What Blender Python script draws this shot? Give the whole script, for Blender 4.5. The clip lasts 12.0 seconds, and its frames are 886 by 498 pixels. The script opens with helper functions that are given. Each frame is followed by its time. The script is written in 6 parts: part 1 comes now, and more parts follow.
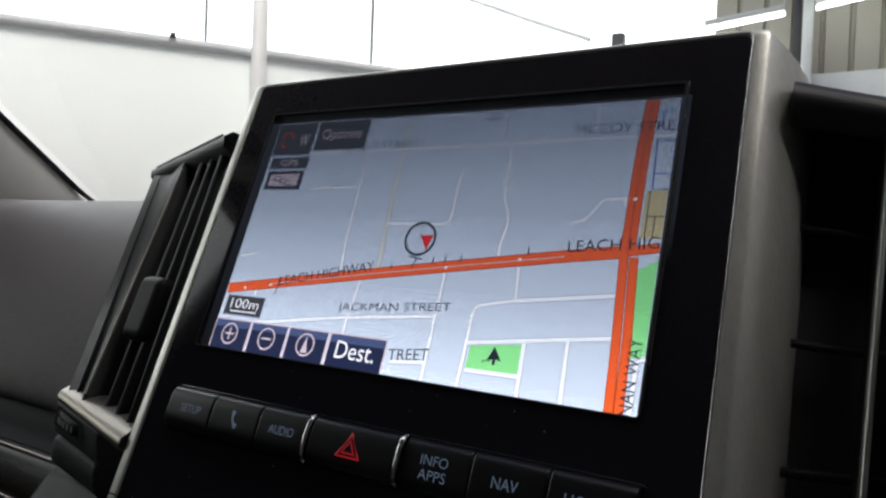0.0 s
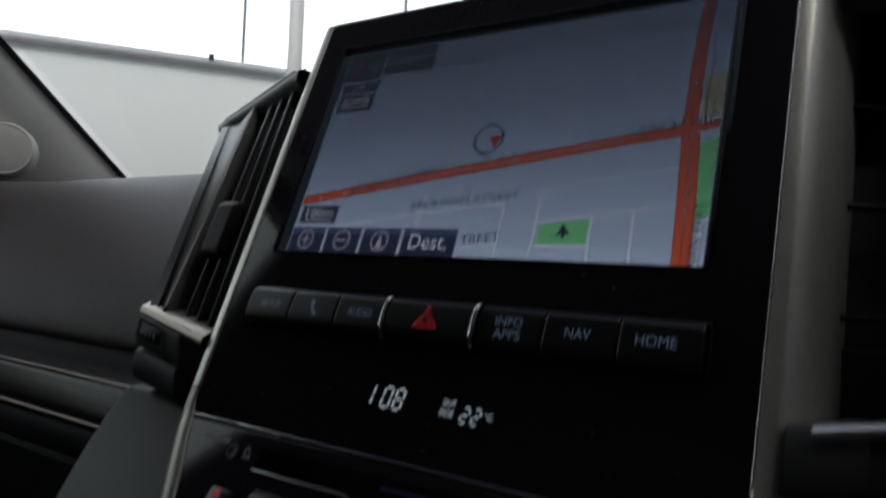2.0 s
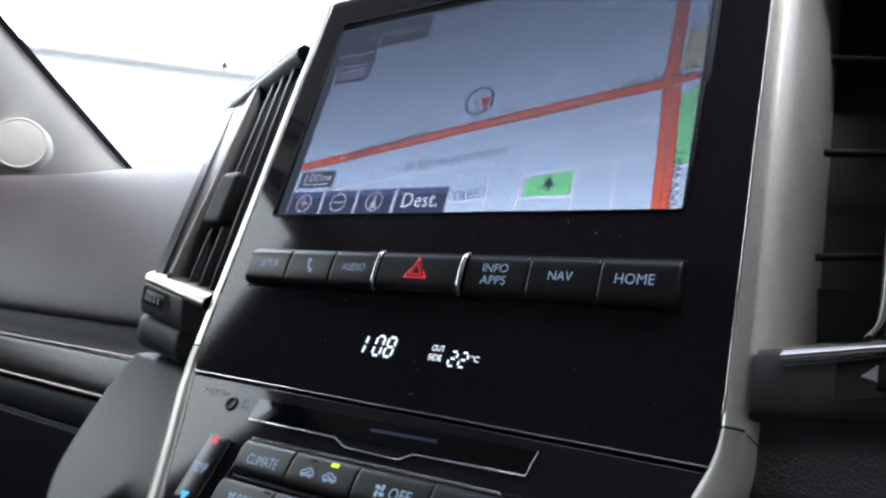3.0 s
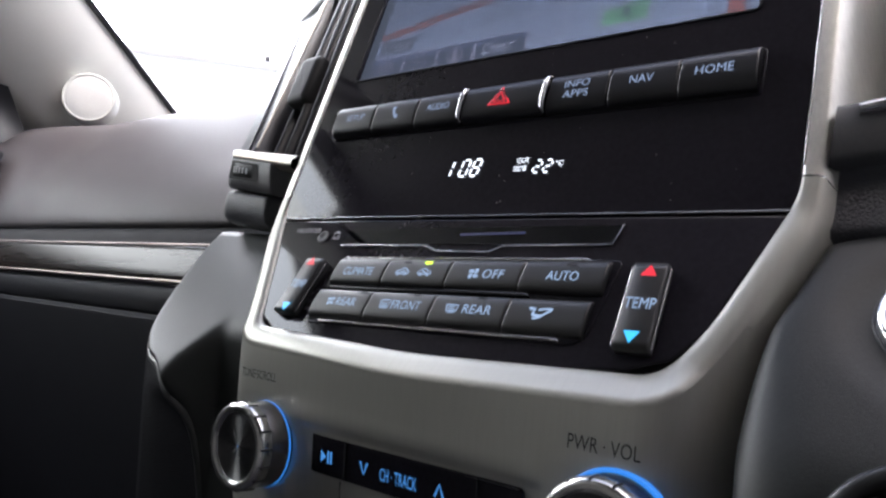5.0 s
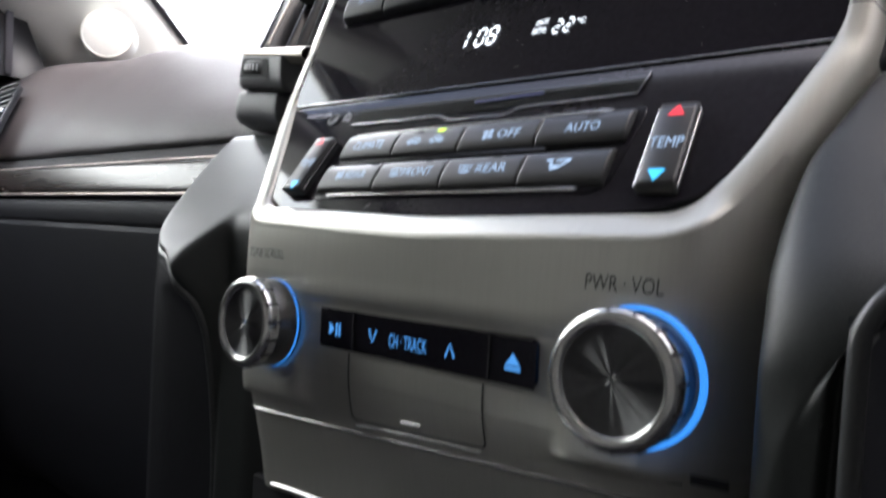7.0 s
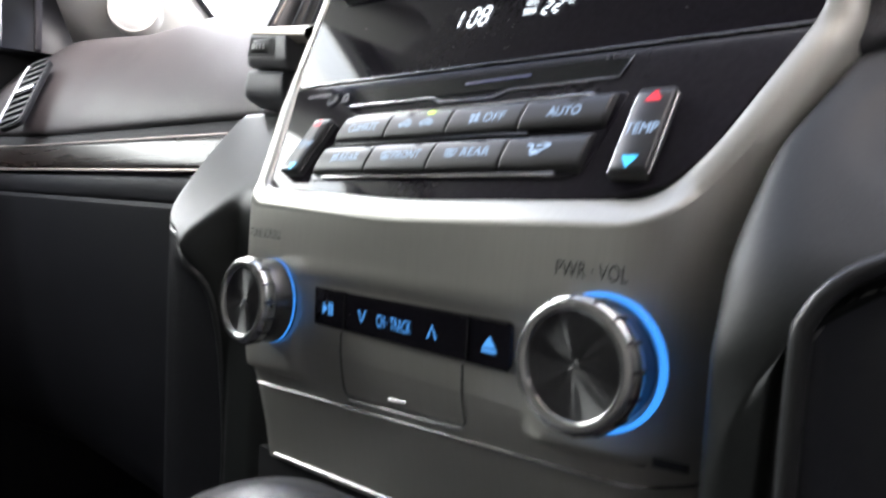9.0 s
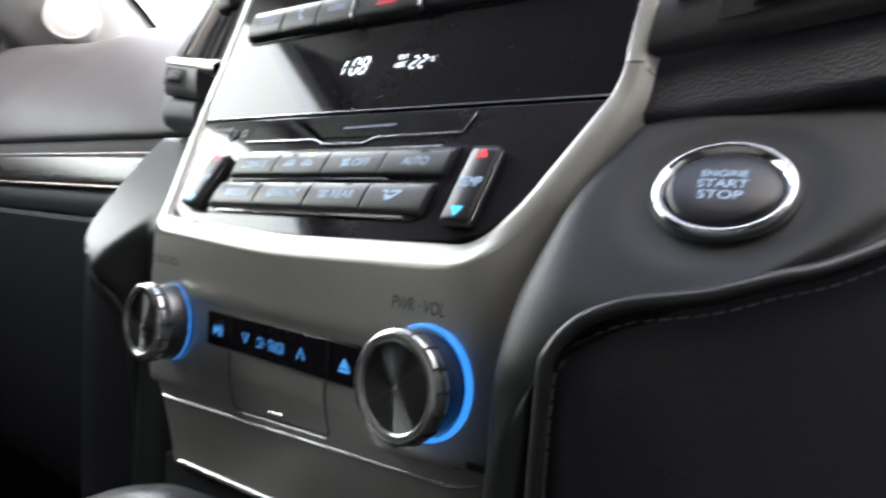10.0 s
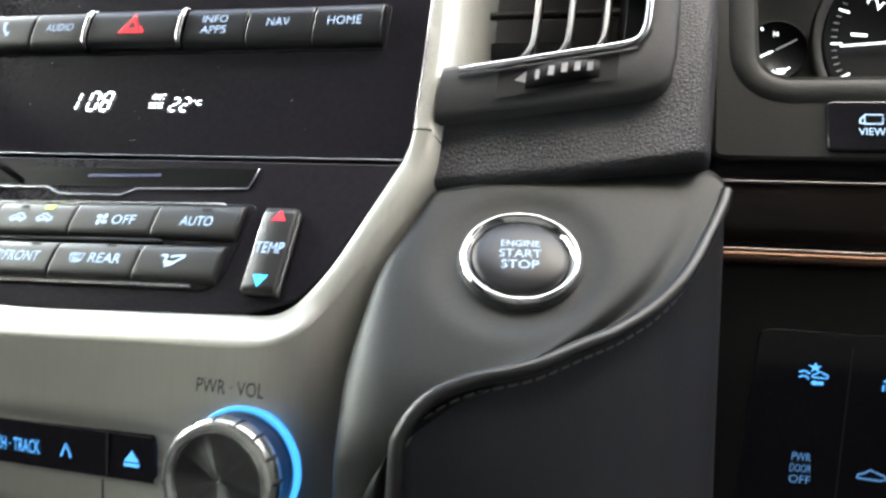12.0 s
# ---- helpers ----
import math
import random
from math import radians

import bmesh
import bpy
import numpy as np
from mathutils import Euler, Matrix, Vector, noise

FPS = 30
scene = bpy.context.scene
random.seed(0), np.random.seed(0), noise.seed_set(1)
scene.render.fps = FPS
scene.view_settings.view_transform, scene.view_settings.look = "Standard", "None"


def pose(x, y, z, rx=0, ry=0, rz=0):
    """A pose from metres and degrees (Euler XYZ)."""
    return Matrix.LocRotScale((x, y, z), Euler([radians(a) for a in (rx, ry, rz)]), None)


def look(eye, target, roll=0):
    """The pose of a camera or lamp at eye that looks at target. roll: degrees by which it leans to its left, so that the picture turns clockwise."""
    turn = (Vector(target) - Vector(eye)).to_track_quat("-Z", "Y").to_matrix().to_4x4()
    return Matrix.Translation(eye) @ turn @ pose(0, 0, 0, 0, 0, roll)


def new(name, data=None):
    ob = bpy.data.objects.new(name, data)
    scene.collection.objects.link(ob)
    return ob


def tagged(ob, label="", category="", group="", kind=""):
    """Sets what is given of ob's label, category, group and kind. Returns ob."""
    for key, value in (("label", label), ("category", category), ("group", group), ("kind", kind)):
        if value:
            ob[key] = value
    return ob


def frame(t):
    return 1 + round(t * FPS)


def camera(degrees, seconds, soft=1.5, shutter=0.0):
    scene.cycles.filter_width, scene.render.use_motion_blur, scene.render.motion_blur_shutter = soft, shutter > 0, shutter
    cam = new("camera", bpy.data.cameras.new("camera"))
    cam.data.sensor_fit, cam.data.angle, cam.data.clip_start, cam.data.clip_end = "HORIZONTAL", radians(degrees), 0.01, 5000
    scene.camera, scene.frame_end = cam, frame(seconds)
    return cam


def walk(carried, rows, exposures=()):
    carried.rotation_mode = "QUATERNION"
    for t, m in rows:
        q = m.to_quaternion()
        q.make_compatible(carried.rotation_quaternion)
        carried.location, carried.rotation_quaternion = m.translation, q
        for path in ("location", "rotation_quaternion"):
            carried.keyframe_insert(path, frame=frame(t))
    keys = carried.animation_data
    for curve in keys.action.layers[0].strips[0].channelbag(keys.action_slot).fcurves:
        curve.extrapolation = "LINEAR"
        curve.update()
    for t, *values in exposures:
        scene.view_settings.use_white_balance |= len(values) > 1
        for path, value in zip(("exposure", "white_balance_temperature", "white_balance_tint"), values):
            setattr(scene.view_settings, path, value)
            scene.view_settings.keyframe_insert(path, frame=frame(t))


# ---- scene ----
cam = camera(65.2, 12.0, soft=2.4, shutter=0.6)
PATH = [
    (0, 0.1558, 0.0000, 1.3490, 88.75, -2.06, 31.33),
    (0.5, 0.1558, 0.0029, 1.3450, 89.42, -2.14, 31.90),
    (1, 0.1547, 0.0045, 1.3420, 89.88, -2.17, 32.37),
    (1.5, 0.1542, 0.0007, 1.3349, 90.50, -2.28, 32.89),
    (2, 0.1529, -0.0248, 1.2934, 90.95, -2.46, 33.50),
    (2.5, 0.1655, -0.0283, 1.2713, 91.24, -2.44, 34.12),
    (2.7, 0.1666, -0.0249, 1.2715, 91.43, -2.43, 34.33),
    (4.3, 0.1547, -0.0533, 1.2363, 92.55, -2.43, 35.82),
    (4.5, 0.1589, -0.0584, 1.2170, 92.64, -2.72, 36.53),
    (5, 0.1617, -0.0502, 1.1951, 91.87, -2.60, 37.39),
    (5.5, 0.1625, -0.0466, 1.1907, 91.16, -2.59, 38.02),
    (6, 0.1622, -0.0400, 1.1904, 90.57, -2.58, 38.48),
    (6.5, 0.1554, -0.0315, 1.1835, 89.97, -2.67, 38.79),
    (7, 0.1580, -0.0356, 1.1591, 88.88, -2.69, 39.45),
    (7.2, 0.1603, -0.0369, 1.1532, 88.15, -2.55, 40.13),
    (8.8, 0.1681, -0.0293, 1.1545, 86.15, -2.76, 42.93),
    (9, 0.1731, -0.0284, 1.1651, 86.10, -2.55, 42.24),
    (9.5, 0.1931, -0.0237, 1.1757, 85.71, -2.54, 42.10),
    (10, 0.2196, -0.0304, 1.1815, 86.02, -2.77, 38.93),
    (10.5, 0.2191, -0.0346, 1.1922, 86.76, -2.57, 26.82),
    (11, 0.2124, -0.0381, 1.2013, 86.79, -2.05, 17.50),
    (11.5, 0.1986, -0.0393, 1.2082, 86.85, -1.88, 14.20),
    (12, 0.1832, -0.0487, 1.2033, 86.45, -1.90, 12.67),
]
EXPOSURES = [(0.0, -0.2, 6450, 11), (1.0, -0.48, 6450, 11), (1.6, -0.7, 6250, 10), (2.0, -0.92, 6150, 10), (2.3, 0.3, 6050, 11), (2.7, 1.4, 5980, 12),
             (4.3, 1.65, 6120, 16), (5.0, 2.05, 6280, 18), (5.5, 2.15, 6300, 18), (7.2, 2.5, 6400, 15), (9.0, 2.68, 6420, 15), (9.6, 2.66, 6400, 14), (10.1, 2.5, 6350, 13), (10.5, 2.62, 6450, 12),
             (11.0, 3.0, 6560, 10), (11.5, 3.3, 6580, 8), (12.0, 3.5, 6660, 6)]
walk(cam, [(t, pose(x, y, z, rx, ry, rz)) for t, x, y, z, rx, ry, rz in PATH], EXPOSURES)

# ---- world and light ----
world = bpy.data.worlds.new("sky")
scene.world = world
world.use_nodes = True
wn, wl = world.node_tree.nodes, world.node_tree.links
sky = wn.new("ShaderNodeTexSky")
sky.sky_type, sky.sun_disc, sky.sun_elevation, sky.sun_rotation = "NISHITA", False, radians(62), radians(140)
sky.air_density, sky.dust_density, sky.ozone_density = 1.0, 7.0, 0.3
wn["Background"].inputs["Strength"].default_value = 0.15
wl.new(sky.outputs["Color"], wn["Background"].inputs["Color"])
sun_data = bpy.data.lights.new("sun", "SUN")
sun_data.energy, sun_data.angle, sun_data.color = 1.9, radians(20), (0.98, 1.0, 1.0)
sun = new("sun", sun_data)
sun.matrix_world = look((1.6, -1.4, 4.0), (0, 0, 0))

# area lamp added to stand in for daylight through the passenger's side window
window_data = bpy.data.lights.new("side_window_light", "AREA")
window_data.shape, window_data.size, window_data.size_y = "RECTANGLE", 0.56, 0.48
window_data.energy, window_data.color = 1.45, (0.93, 1.0, 0.95)
window_lamp = new("side_window_light", window_data)
window_lamp.matrix_world = look((-0.925, -0.04, 1.625), (0.0, -0.04, 1.625))

# ---- materials ----


def mat(name, color, rough=0.5, metal=0.0, vary=0.12, vscale=25.0, bump=0.0, bscale=900.0, coat=0.0, spec=0.5, grain="noise", stretch=None):
    """A principled surface with two scales of variation in colour and roughness and a fine relief."""
    m = bpy.data.materials.new(name)
    m.use_nodes = True
    n, l = m.node_tree.nodes, m.node_tree.links
    p = n["Principled BSDF"]
    p.inputs["Metallic"].default_value = metal
    p.inputs["Coat Weight"].default_value = coat
    p.inputs["Coat Roughness"].default_value = 0.04
    p.inputs["Specular IOR Level"].default_value = spec
    tc = n.new("ShaderNodeTexCoord")
    mp = n.new("ShaderNodeMapping")
    l.new(tc.outputs["Object"], mp.inputs["Vector"])
    if stretch:
        mp.inputs["Scale"].default_value = stretch
    big = n.new("ShaderNodeTexNoise")
    big.inputs["Scale"].default_value, big.inputs["Detail"].default_value = vscale, 5
    fine = n.new("ShaderNodeTexNoise")
    fine.inputs["Scale"].default_value, fine.inputs["Detail"].default_value = bscale * 0.6, 3
    l.new(mp.outputs["Vector"], big.inputs["Vector"])
    l.new(mp.outputs["Vector"], fine.inputs["Vector"])
    add = n.new("ShaderNodeMath")
    add.operation = "ADD"
    l.new(big.outputs["Fac"], add.inputs[0])
    l.new(fine.outputs["Fac"], add.inputs[1])
    mr = n.new("ShaderNodeMapRange")
    mr.inputs["From Min"].default_value, mr.inputs["From Max"].default_value = 0.6, 1.4
    l.new(add.outputs[0], mr.inputs["Value"])
    mix = n.new("ShaderNodeMix")
    mix.data_type = "RGBA"
    mix.inputs[6].default_value = (*[c * (1 - vary) for c in color], 1)
    mix.inputs[7].default_value = (*[min(1, c * (1 + vary)) for c in color], 1)
    l.new(mr.outputs["Result"], mix.inputs[0])
    l.new(mix.outputs[2], p.inputs["Base Color"])
    rr = n.new("ShaderNodeMapRange")
    rr.inputs["To Min"].default_value, rr.inputs["To Max"].default_value = max(0.02, rough * (1 - vary)), min(1, rough * (1 + vary))
    l.new(big.outputs["Fac"], rr.inputs["Value"])
    l.new(rr.outputs["Result"], p.inputs["Roughness"])
    if bump:
        b = n.new("ShaderNodeBump")
        b.inputs["Strength"].default_value, b.inputs["Distance"].default_value = bump, 0.0006
        if grain == "leather":
            v = n.new("ShaderNodeTexVoronoi")
            v.feature = "DISTANCE_TO_EDGE"
            v.inputs["Scale"].default_value = bscale
            l.new(mp.outputs["Vector"], v.inputs["Vector"])
            cl = n.new("ShaderNodeMapRange")
            cl.inputs["From Max"].default_value = 0.25
            l.new(v.outputs["Distance"], cl.inputs["Value"])
            l.new(cl.outputs["Result"], b.inputs["Height"])
        else:
            g = n.new("ShaderNodeTexNoise")
            g.inputs["Scale"].default_value, g.inputs["Detail"].default_value = bscale, 4
            l.new(mp.outputs["Vector"], g.inputs["Vector"])
            l.new(g.outputs["Fac"], b.inputs["Height"])
        l.new(b.outputs["Normal"], p.inputs["Normal"])
    return m


def glow(name, color, strength, rough=0.4):
    """A lit display segment, lamp or legend."""
    m = bpy.data.materials.new(name)
    m.use_nodes = True
    p = m.node_tree.nodes["Principled BSDF"]
    p.inputs["Base Color"].default_value = (*[c * 0.1 for c in color], 1)
    p.inputs["Roughness"].default_value = rough
    p.inputs["Emission Color"].default_value = (*color, 1)
    p.inputs["Emission Strength"].default_value = strength
    return m


PIANO = mat("piano_black", (0.017, 0.0155, 0.020), 0.06, vary=0.25, vscale=14, spec=0.32)
LENS = mat("smoked_glass", (0.004, 0.004, 0.005), 0.03, vary=0.3, vscale=10, spec=0.55)
BUTTON = mat("button_black", (0.015, 0.015, 0.017), 0.30, spec=0.5, bump=0.05, bscale=2500)
CLIMATE_KEY = mat("soft_charcoal_key", (0.020, 0.020, 0.020), 0.36, spec=0.62, bump=0.05, bscale=2500)
PLASTIC = mat("black_plastic", (0.017, 0.017, 0.020), 0.46, bump=0.25, bscale=1800)
GREY_PLASTIC = mat("charcoal_plastic", (0.014, 0.013, 0.013), 0.5, spec=0.3, bump=0.3, bscale=1500)
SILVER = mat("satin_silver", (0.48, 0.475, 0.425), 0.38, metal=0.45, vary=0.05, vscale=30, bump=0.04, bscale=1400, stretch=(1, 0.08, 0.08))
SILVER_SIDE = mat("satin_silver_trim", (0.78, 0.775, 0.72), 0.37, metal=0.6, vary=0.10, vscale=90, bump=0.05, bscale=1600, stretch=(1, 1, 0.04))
CHROME = mat("chrome", (0.78, 0.78, 0.8), 0.09, metal=1.0, vary=0.05)
DULL_CHROME = mat("satin_chrome", (0.62, 0.61, 0.6), 0.22, metal=1.0, vary=0.06)
LEATHER = mat("black_leather", (0.0215, 0.0235, 0.0225), 0.44, bump=0.08, bscale=1300, grain="leather", vscale=14, vary=0.18, spec=0.28)
LEATHER_BLOCK = mat("coarse_leather", (0.050, 0.050, 0.058), 0.5, bump=0.35, bscale=620, grain="leather", vscale=40)
PAD = mat("dash_leather", (0.068, 0.060, 0.062), 0.5, bump=0.25, bscale=600, grain="leather", spec=0.25, vary=0.26, vscale=13)
KNEE = mat("knee_leather", (0.045, 0.046, 0.054), 0.36, bump=0.10, bscale=650, grain="leather", vscale=12, spec=0.9)
HOUSING = mat("housing_charcoal", (0.030, 0.031, 0.029), 0.55, spec=0.35, bump=0.2, bscale=1700)
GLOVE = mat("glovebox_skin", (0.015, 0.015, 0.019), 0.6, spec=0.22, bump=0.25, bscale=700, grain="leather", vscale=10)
WOOD = mat("dark_walnut", (0.014, 0.009, 0.007), 0.28, vary=0.35, vscale=60, spec=0.22, stretch=(0.12, 1, 1.6))
SLAT_BLACK = mat("slat_black", (0.011, 0.011, 0.012), 0.5, spec=0.2)
SLAT_EDGE = mat("slat_edge_metal", (0.46, 0.46, 0.44), 0.38, metal=1.0, vary=0.05)
KNOB_RIM = mat("satin_aluminium", (0.68, 0.68, 0.65), 0.24, metal=0.9, vary=0.08, vscale=90)
CREAM = mat("cream_trim", (0.47, 0.475, 0.445), 0.65, bump=0.3, bscale=1100, vary=0.05)
MESH = mat("speaker_mesh", (0.36, 0.36, 0.35), 0.7, bump=0.6, bscale=1500, vary=0.1)
HEADLINER = mat("headliner", (0.10, 0.10, 0.098), 0.9, bump=0.3, bscale=900, vary=0.06)
PIPING = mat("rolled_leather_cord", (0.036, 0.037, 0.037), 0.34, bump=0.05, bscale=1100, grain="leather", spec=0.5)
LEDGE_METAL = mat("warm_satin_metal", (0.40, 0.365, 0.31), 0.38, metal=0.8, vary=0.08)
STITCH = mat("grey_thread", (0.34, 0.33, 0.32), 0.7)
INK = mat("dark_print", (0.03, 0.03, 0.03), 0.6)
PALE_INK = mat("pale_print", (0.45, 0.45, 0.47), 0.6)
BAND = mat("black_glass_band", (0.012, 0.013, 0.02), 0.35)
VENT_GREY = mat("vent_charcoal", (0.082, 0.081, 0.086), 0.5, spec=0.4, bump=0.15, bscale=1800)
CABIN_GREY = mat("grey_channel", (0.07, 0.066, 0.075), 0.6)
LINE_METAL = mat("warm_line_metal", (0.40, 0.34, 0.31), 0.42, metal=0.9)
LEVER_METAL = mat("lever_gunmetal", (0.22, 0.22, 0.22), 0.26, metal=0.85)
CHEEK = mat("cheek_black", (0.013, 0.013, 0.016), 0.34, spec=0.35)
DARK_LINE = mat("dark_line_metal", (0.16, 0.155, 0.15), 0.35, metal=1.0)
SIGN_DIM = glow("blue_sign_dim", (0.16, 0.42, 0.9), 0.055)
SEAM = mat("joint_black", (0.012, 0.012, 0.014), 0.8)
BLUE = glow("blue_legend", (0.50, 0.72, 1.0), 0.18)
BLUE_DIM = glow("blue_legend_dim", (0.52, 0.70, 1.0), 0.13)
SIGN_BLUE = glow("blue_sign", (0.10, 0.42, 1.0), 0.16)
WHITE_SEG = glow("white_segment", (0.85, 0.95, 1.0), 0.6)
RING_BLUE = glow("ring_blue", (0.045, 0.32, 1.0), 0.20)
RED_LED = glow("red_legend", (1.0, 0.03, 0.05), 0.26)
CYAN_LED = glow("cyan_legend", (0.05, 0.55, 1.0), 0.34)
LIME_LED = glow("lime_indicator", (0.62, 1.0, 0.02), 0.5)
SLOT_BLUE = glow("slot_glow", (0.04, 0.06, 0.6), 0.006)
GAUGE_WHITE = glow("gauge_white", (0.9, 0.95, 1.0), 0.28)

# ---- mesh tools ----
WORLD_AT = {}


def thing(name, at, label, category, group="", kind=""):
    ob = new(name)
    ob.empty_display_size = 0.02
    ob.location = at
    WORLD_AT[ob] = Vector(at)
    return tagged(ob, label, category, group, kind)


def part(name, bm, material, parent=None, label="", smooth=38.0):
    """Links a bmesh in world metres as one mesh, under a thing or a part."""
    if smooth:
        for f in bm.faces:
            f.smooth = True
        lim = radians(smooth)
        for e in bm.edges:
            e.smooth = len(e.link_faces) < 2 or e.calc_face_angle(0) < lim
    me = bpy.data.meshes.new(name)
    co = [v.co for v in bm.verts]
    c = Vector([(max(p[i] for p in co) + min(p[i] for p in co)) / 2 for i in range(3)])
    for v in bm.verts:
        v.co -= c
    bm.to_mesh(me)
    bm.free()
    me.materials.append(material)
    ob = new(name, me)
    WORLD_AT[ob] = c
    if parent is not None:
        ob.parent = parent
        ob.location = c - WORLD_AT[parent]
    else:
        ob.location = c
    return tagged(ob, label)


def sheet(y0, z0, s, x0=0.0):
    """A plane that leans forward by s metres a metre of height: right, up the slope, out towards the cabin."""
    n = math.hypot(1, s)
    return Matrix(((1, 0, 0, x0), (0, s / n, -1 / n, y0), (0, 1 / n, s / n, z0), (0, 0, 0, 1)))


def axes(at, normal, up=(0, 0, 1)):
    n = Vector(normal).normalized()
    u = Vector(up).cross(n).normalized()
    v = n.cross(u)
    return Matrix(((u.x, v.x, n.x, at[0]), (u.y, v.y, n.y, at[1]), (u.z, v.z, n.z, at[2]), (0, 0, 0, 1)))


def rrect(cx, cy, w, h, r=0.001, k=4):
    r = min(r, w * 0.49, h * 0.49)
    pts = []
    for ox, oy, a in ((1, -1, -90), (1, 1, 0), (-1, 1, 90), (-1, -1, 180)):
        for i in range(k + 1):
            b = radians(a + 90 * i / k)
            pts.append((cx + ox * (w / 2 - r) + r * math.cos(b), cy + oy * (h / 2 - r) + r * math.sin(b)))
    return pts


def circle(cx, cy, r, n=40, ry=None):
    return [(cx + r * math.cos(2 * math.pi * i / n), cy + (ry or r) * math.sin(2 * math.pi * i / n)) for i in range(n)]


def rounded(points, r, k=4):
    """A closed outline with its corners rounded."""
    out, n = [], len(points)
    for i, p in enumerate(points):
        a, b, c = Vector(points[i - 1]), Vector(p), Vector(points[(i + 1) % n])
        d = min(r, (a - b).length * 0.45, (c - b).length * 0.45)
        s, e = b + (a - b).normalized() * d, b + (c - b).normalized() * d
        for j in range(k + 1):
            t = j / k
            out.append(tuple(s * (1 - t) ** 2 + b * 2 * t * (1 - t) + e * t * t))
    return out


def spline(points, k=6, closed=False):
    """A smooth line through the points."""
    p = [Vector(q) for q in points]
    n, out = len(p), []
    for i in range(n if closed else n - 1):
        if closed:
            a, b, c, d = p[i - 1], p[i], p[(i + 1) % n], p[(i + 2) % n]
        else:
            a, b, c, d = p[max(i - 1, 0)], p[i], p[i + 1], p[min(i + 2, n - 1)]
        for j in range(k):
            t = j / k
            out.append(0.5 * (2 * b + (c - a) * t + (2 * a - 5 * b + 4 * c - d) * t * t + (3 * b - a - 3 * c + d) * t ** 3))
    if not closed:
        out.append(p[-1])
    return [tuple(q) for q in out]


def inset(outline, d):
    n, out = len(outline), []
    area = sum(outline[i - 1][0] * outline[i][1] - outline[i][0] * outline[i - 1][1] for i in range(n))
    sg = 1 if area > 0 else -1
    for i in range(n):
        a, b, c = Vector(outline[i - 1][:2]), Vector(outline[i][:2]), Vector(outline[(i + 1) % n][:2])
        e, f = (b - a), (c - b)
        if e.length < 1e-9:
            e = f
        if f.length < 1e-9:
            f = e
        e, f = e.normalized(), f.normalized()
        m = Vector((-e.y - f.y, e.x + f.x)) * sg
        m = m.normalized() if m.length > 1e-6 else Vector((-e.y, e.x)) * sg
        cs = max(0.5, m.dot(Vector((-e.y, e.x)) * sg))
        out.append(tuple(b + m * d / cs))
    return out


def pillow(outline, rings, place, bm=None, cap=True):
    """A cushion over a closed outline: rings of (inset, height), from the rim inwards. place: a matrix, or a function of (u, v, h)."""
    bm = bm or bmesh.new()
    n = len(outline)
    area = sum(outline[i - 1][0] * outline[i][1] - outline[i][0] * outline[i - 1][1] for i in range(n))
    if area < 0:
        outline = outline[::-1]
    put = place if callable(place) else (lambda u, v, h: place @ Vector((u, v, h)))
    last = None
    if cap:
        rings = list(rings) + [(rings[-1][0] + 0.0003, rings[-1][1])]
    for d, h in rings:
        ring = [bm.verts.new(put(q[0], q[1], h)) for q in (inset(outline, d) if d else outline)]
        if last:
            for i in range(n):
                bm.faces.new((last[i - 1], last[i], ring[i], ring[i - 1]))
        last = ring
    if cap:
        bm.faces.new(last)
    return bm


def plate(outline, thick, place, bevel=0.0004, bm=None):
    return pillow(outline, [(0, -0.0005), (0, thick - bevel), (bevel * 0.3, thick - bevel * 0.3), (bevel, thick)], place, bm)


def loft(rows, bm=None, closed=False):
    bm = bm or bmesh.new()
    vs = [[bm.verts.new(p) for p in r] for r in rows]
    for a, b in zip(vs, vs[1:]):
        m = len(a)
        for i in range(m if closed else m - 1):
            j = (i + 1) % m
            bm.faces.new((a[i], a[j], b[j], b[i]))
    return bm


def tube(path, r, k=8, bm=None, flat=1.0):
    """A round bar along a line of points."""
    path = [Vector(p) for p in path]
    rows, last = [], None
    for i, p in enumerate(path):
        t = (path[min(i + 1, len(path) - 1)] - path[max(i - 1, 0)]).normalized()
        u = t.orthogonal() if last is None else (last - t * last.dot(t))
        u.normalize()
        last = u
        w = t.cross(u)
        rows.append([p + (u * math.cos(a) + w * math.sin(a) * flat) * r for a in [2 * math.pi * j / k for j in range(k)]])
    bm = loft(rows, bm, closed=True)
    return bm


def slab(x0, x1, y0, y1, z0, z1, bm=None, bevel=0.0):
    bm = bm or bmesh.new()
    b = bmesh.ops.create_cube(bm, size=1.0)["verts"]
    for v in b:
        v.co = Vector(((x0 + x1) / 2 + v.co.x * (x1 - x0), (y0 + y1) / 2 + v.co.y * (y1 - y0), (z0 + z1) / 2 + v.co.z * (z1 - z0)))
    if bevel:
        bmesh.ops.bevel(bm, geom=list({e for v in b for e in v.link_edges}), offset=bevel, segments=2, profile=0.5, affect="EDGES")
    return bm


def turned(profile, place, n=48, bm=None):
    """A body of revolution from (radius, height) pairs."""
    return loft([[place @ Vector((r * math.cos(2 * math.pi * i / n), r * math.sin(2 * math.pi * i / n), h)) for i in range(n)] for r, h in profile], bm, closed=True)


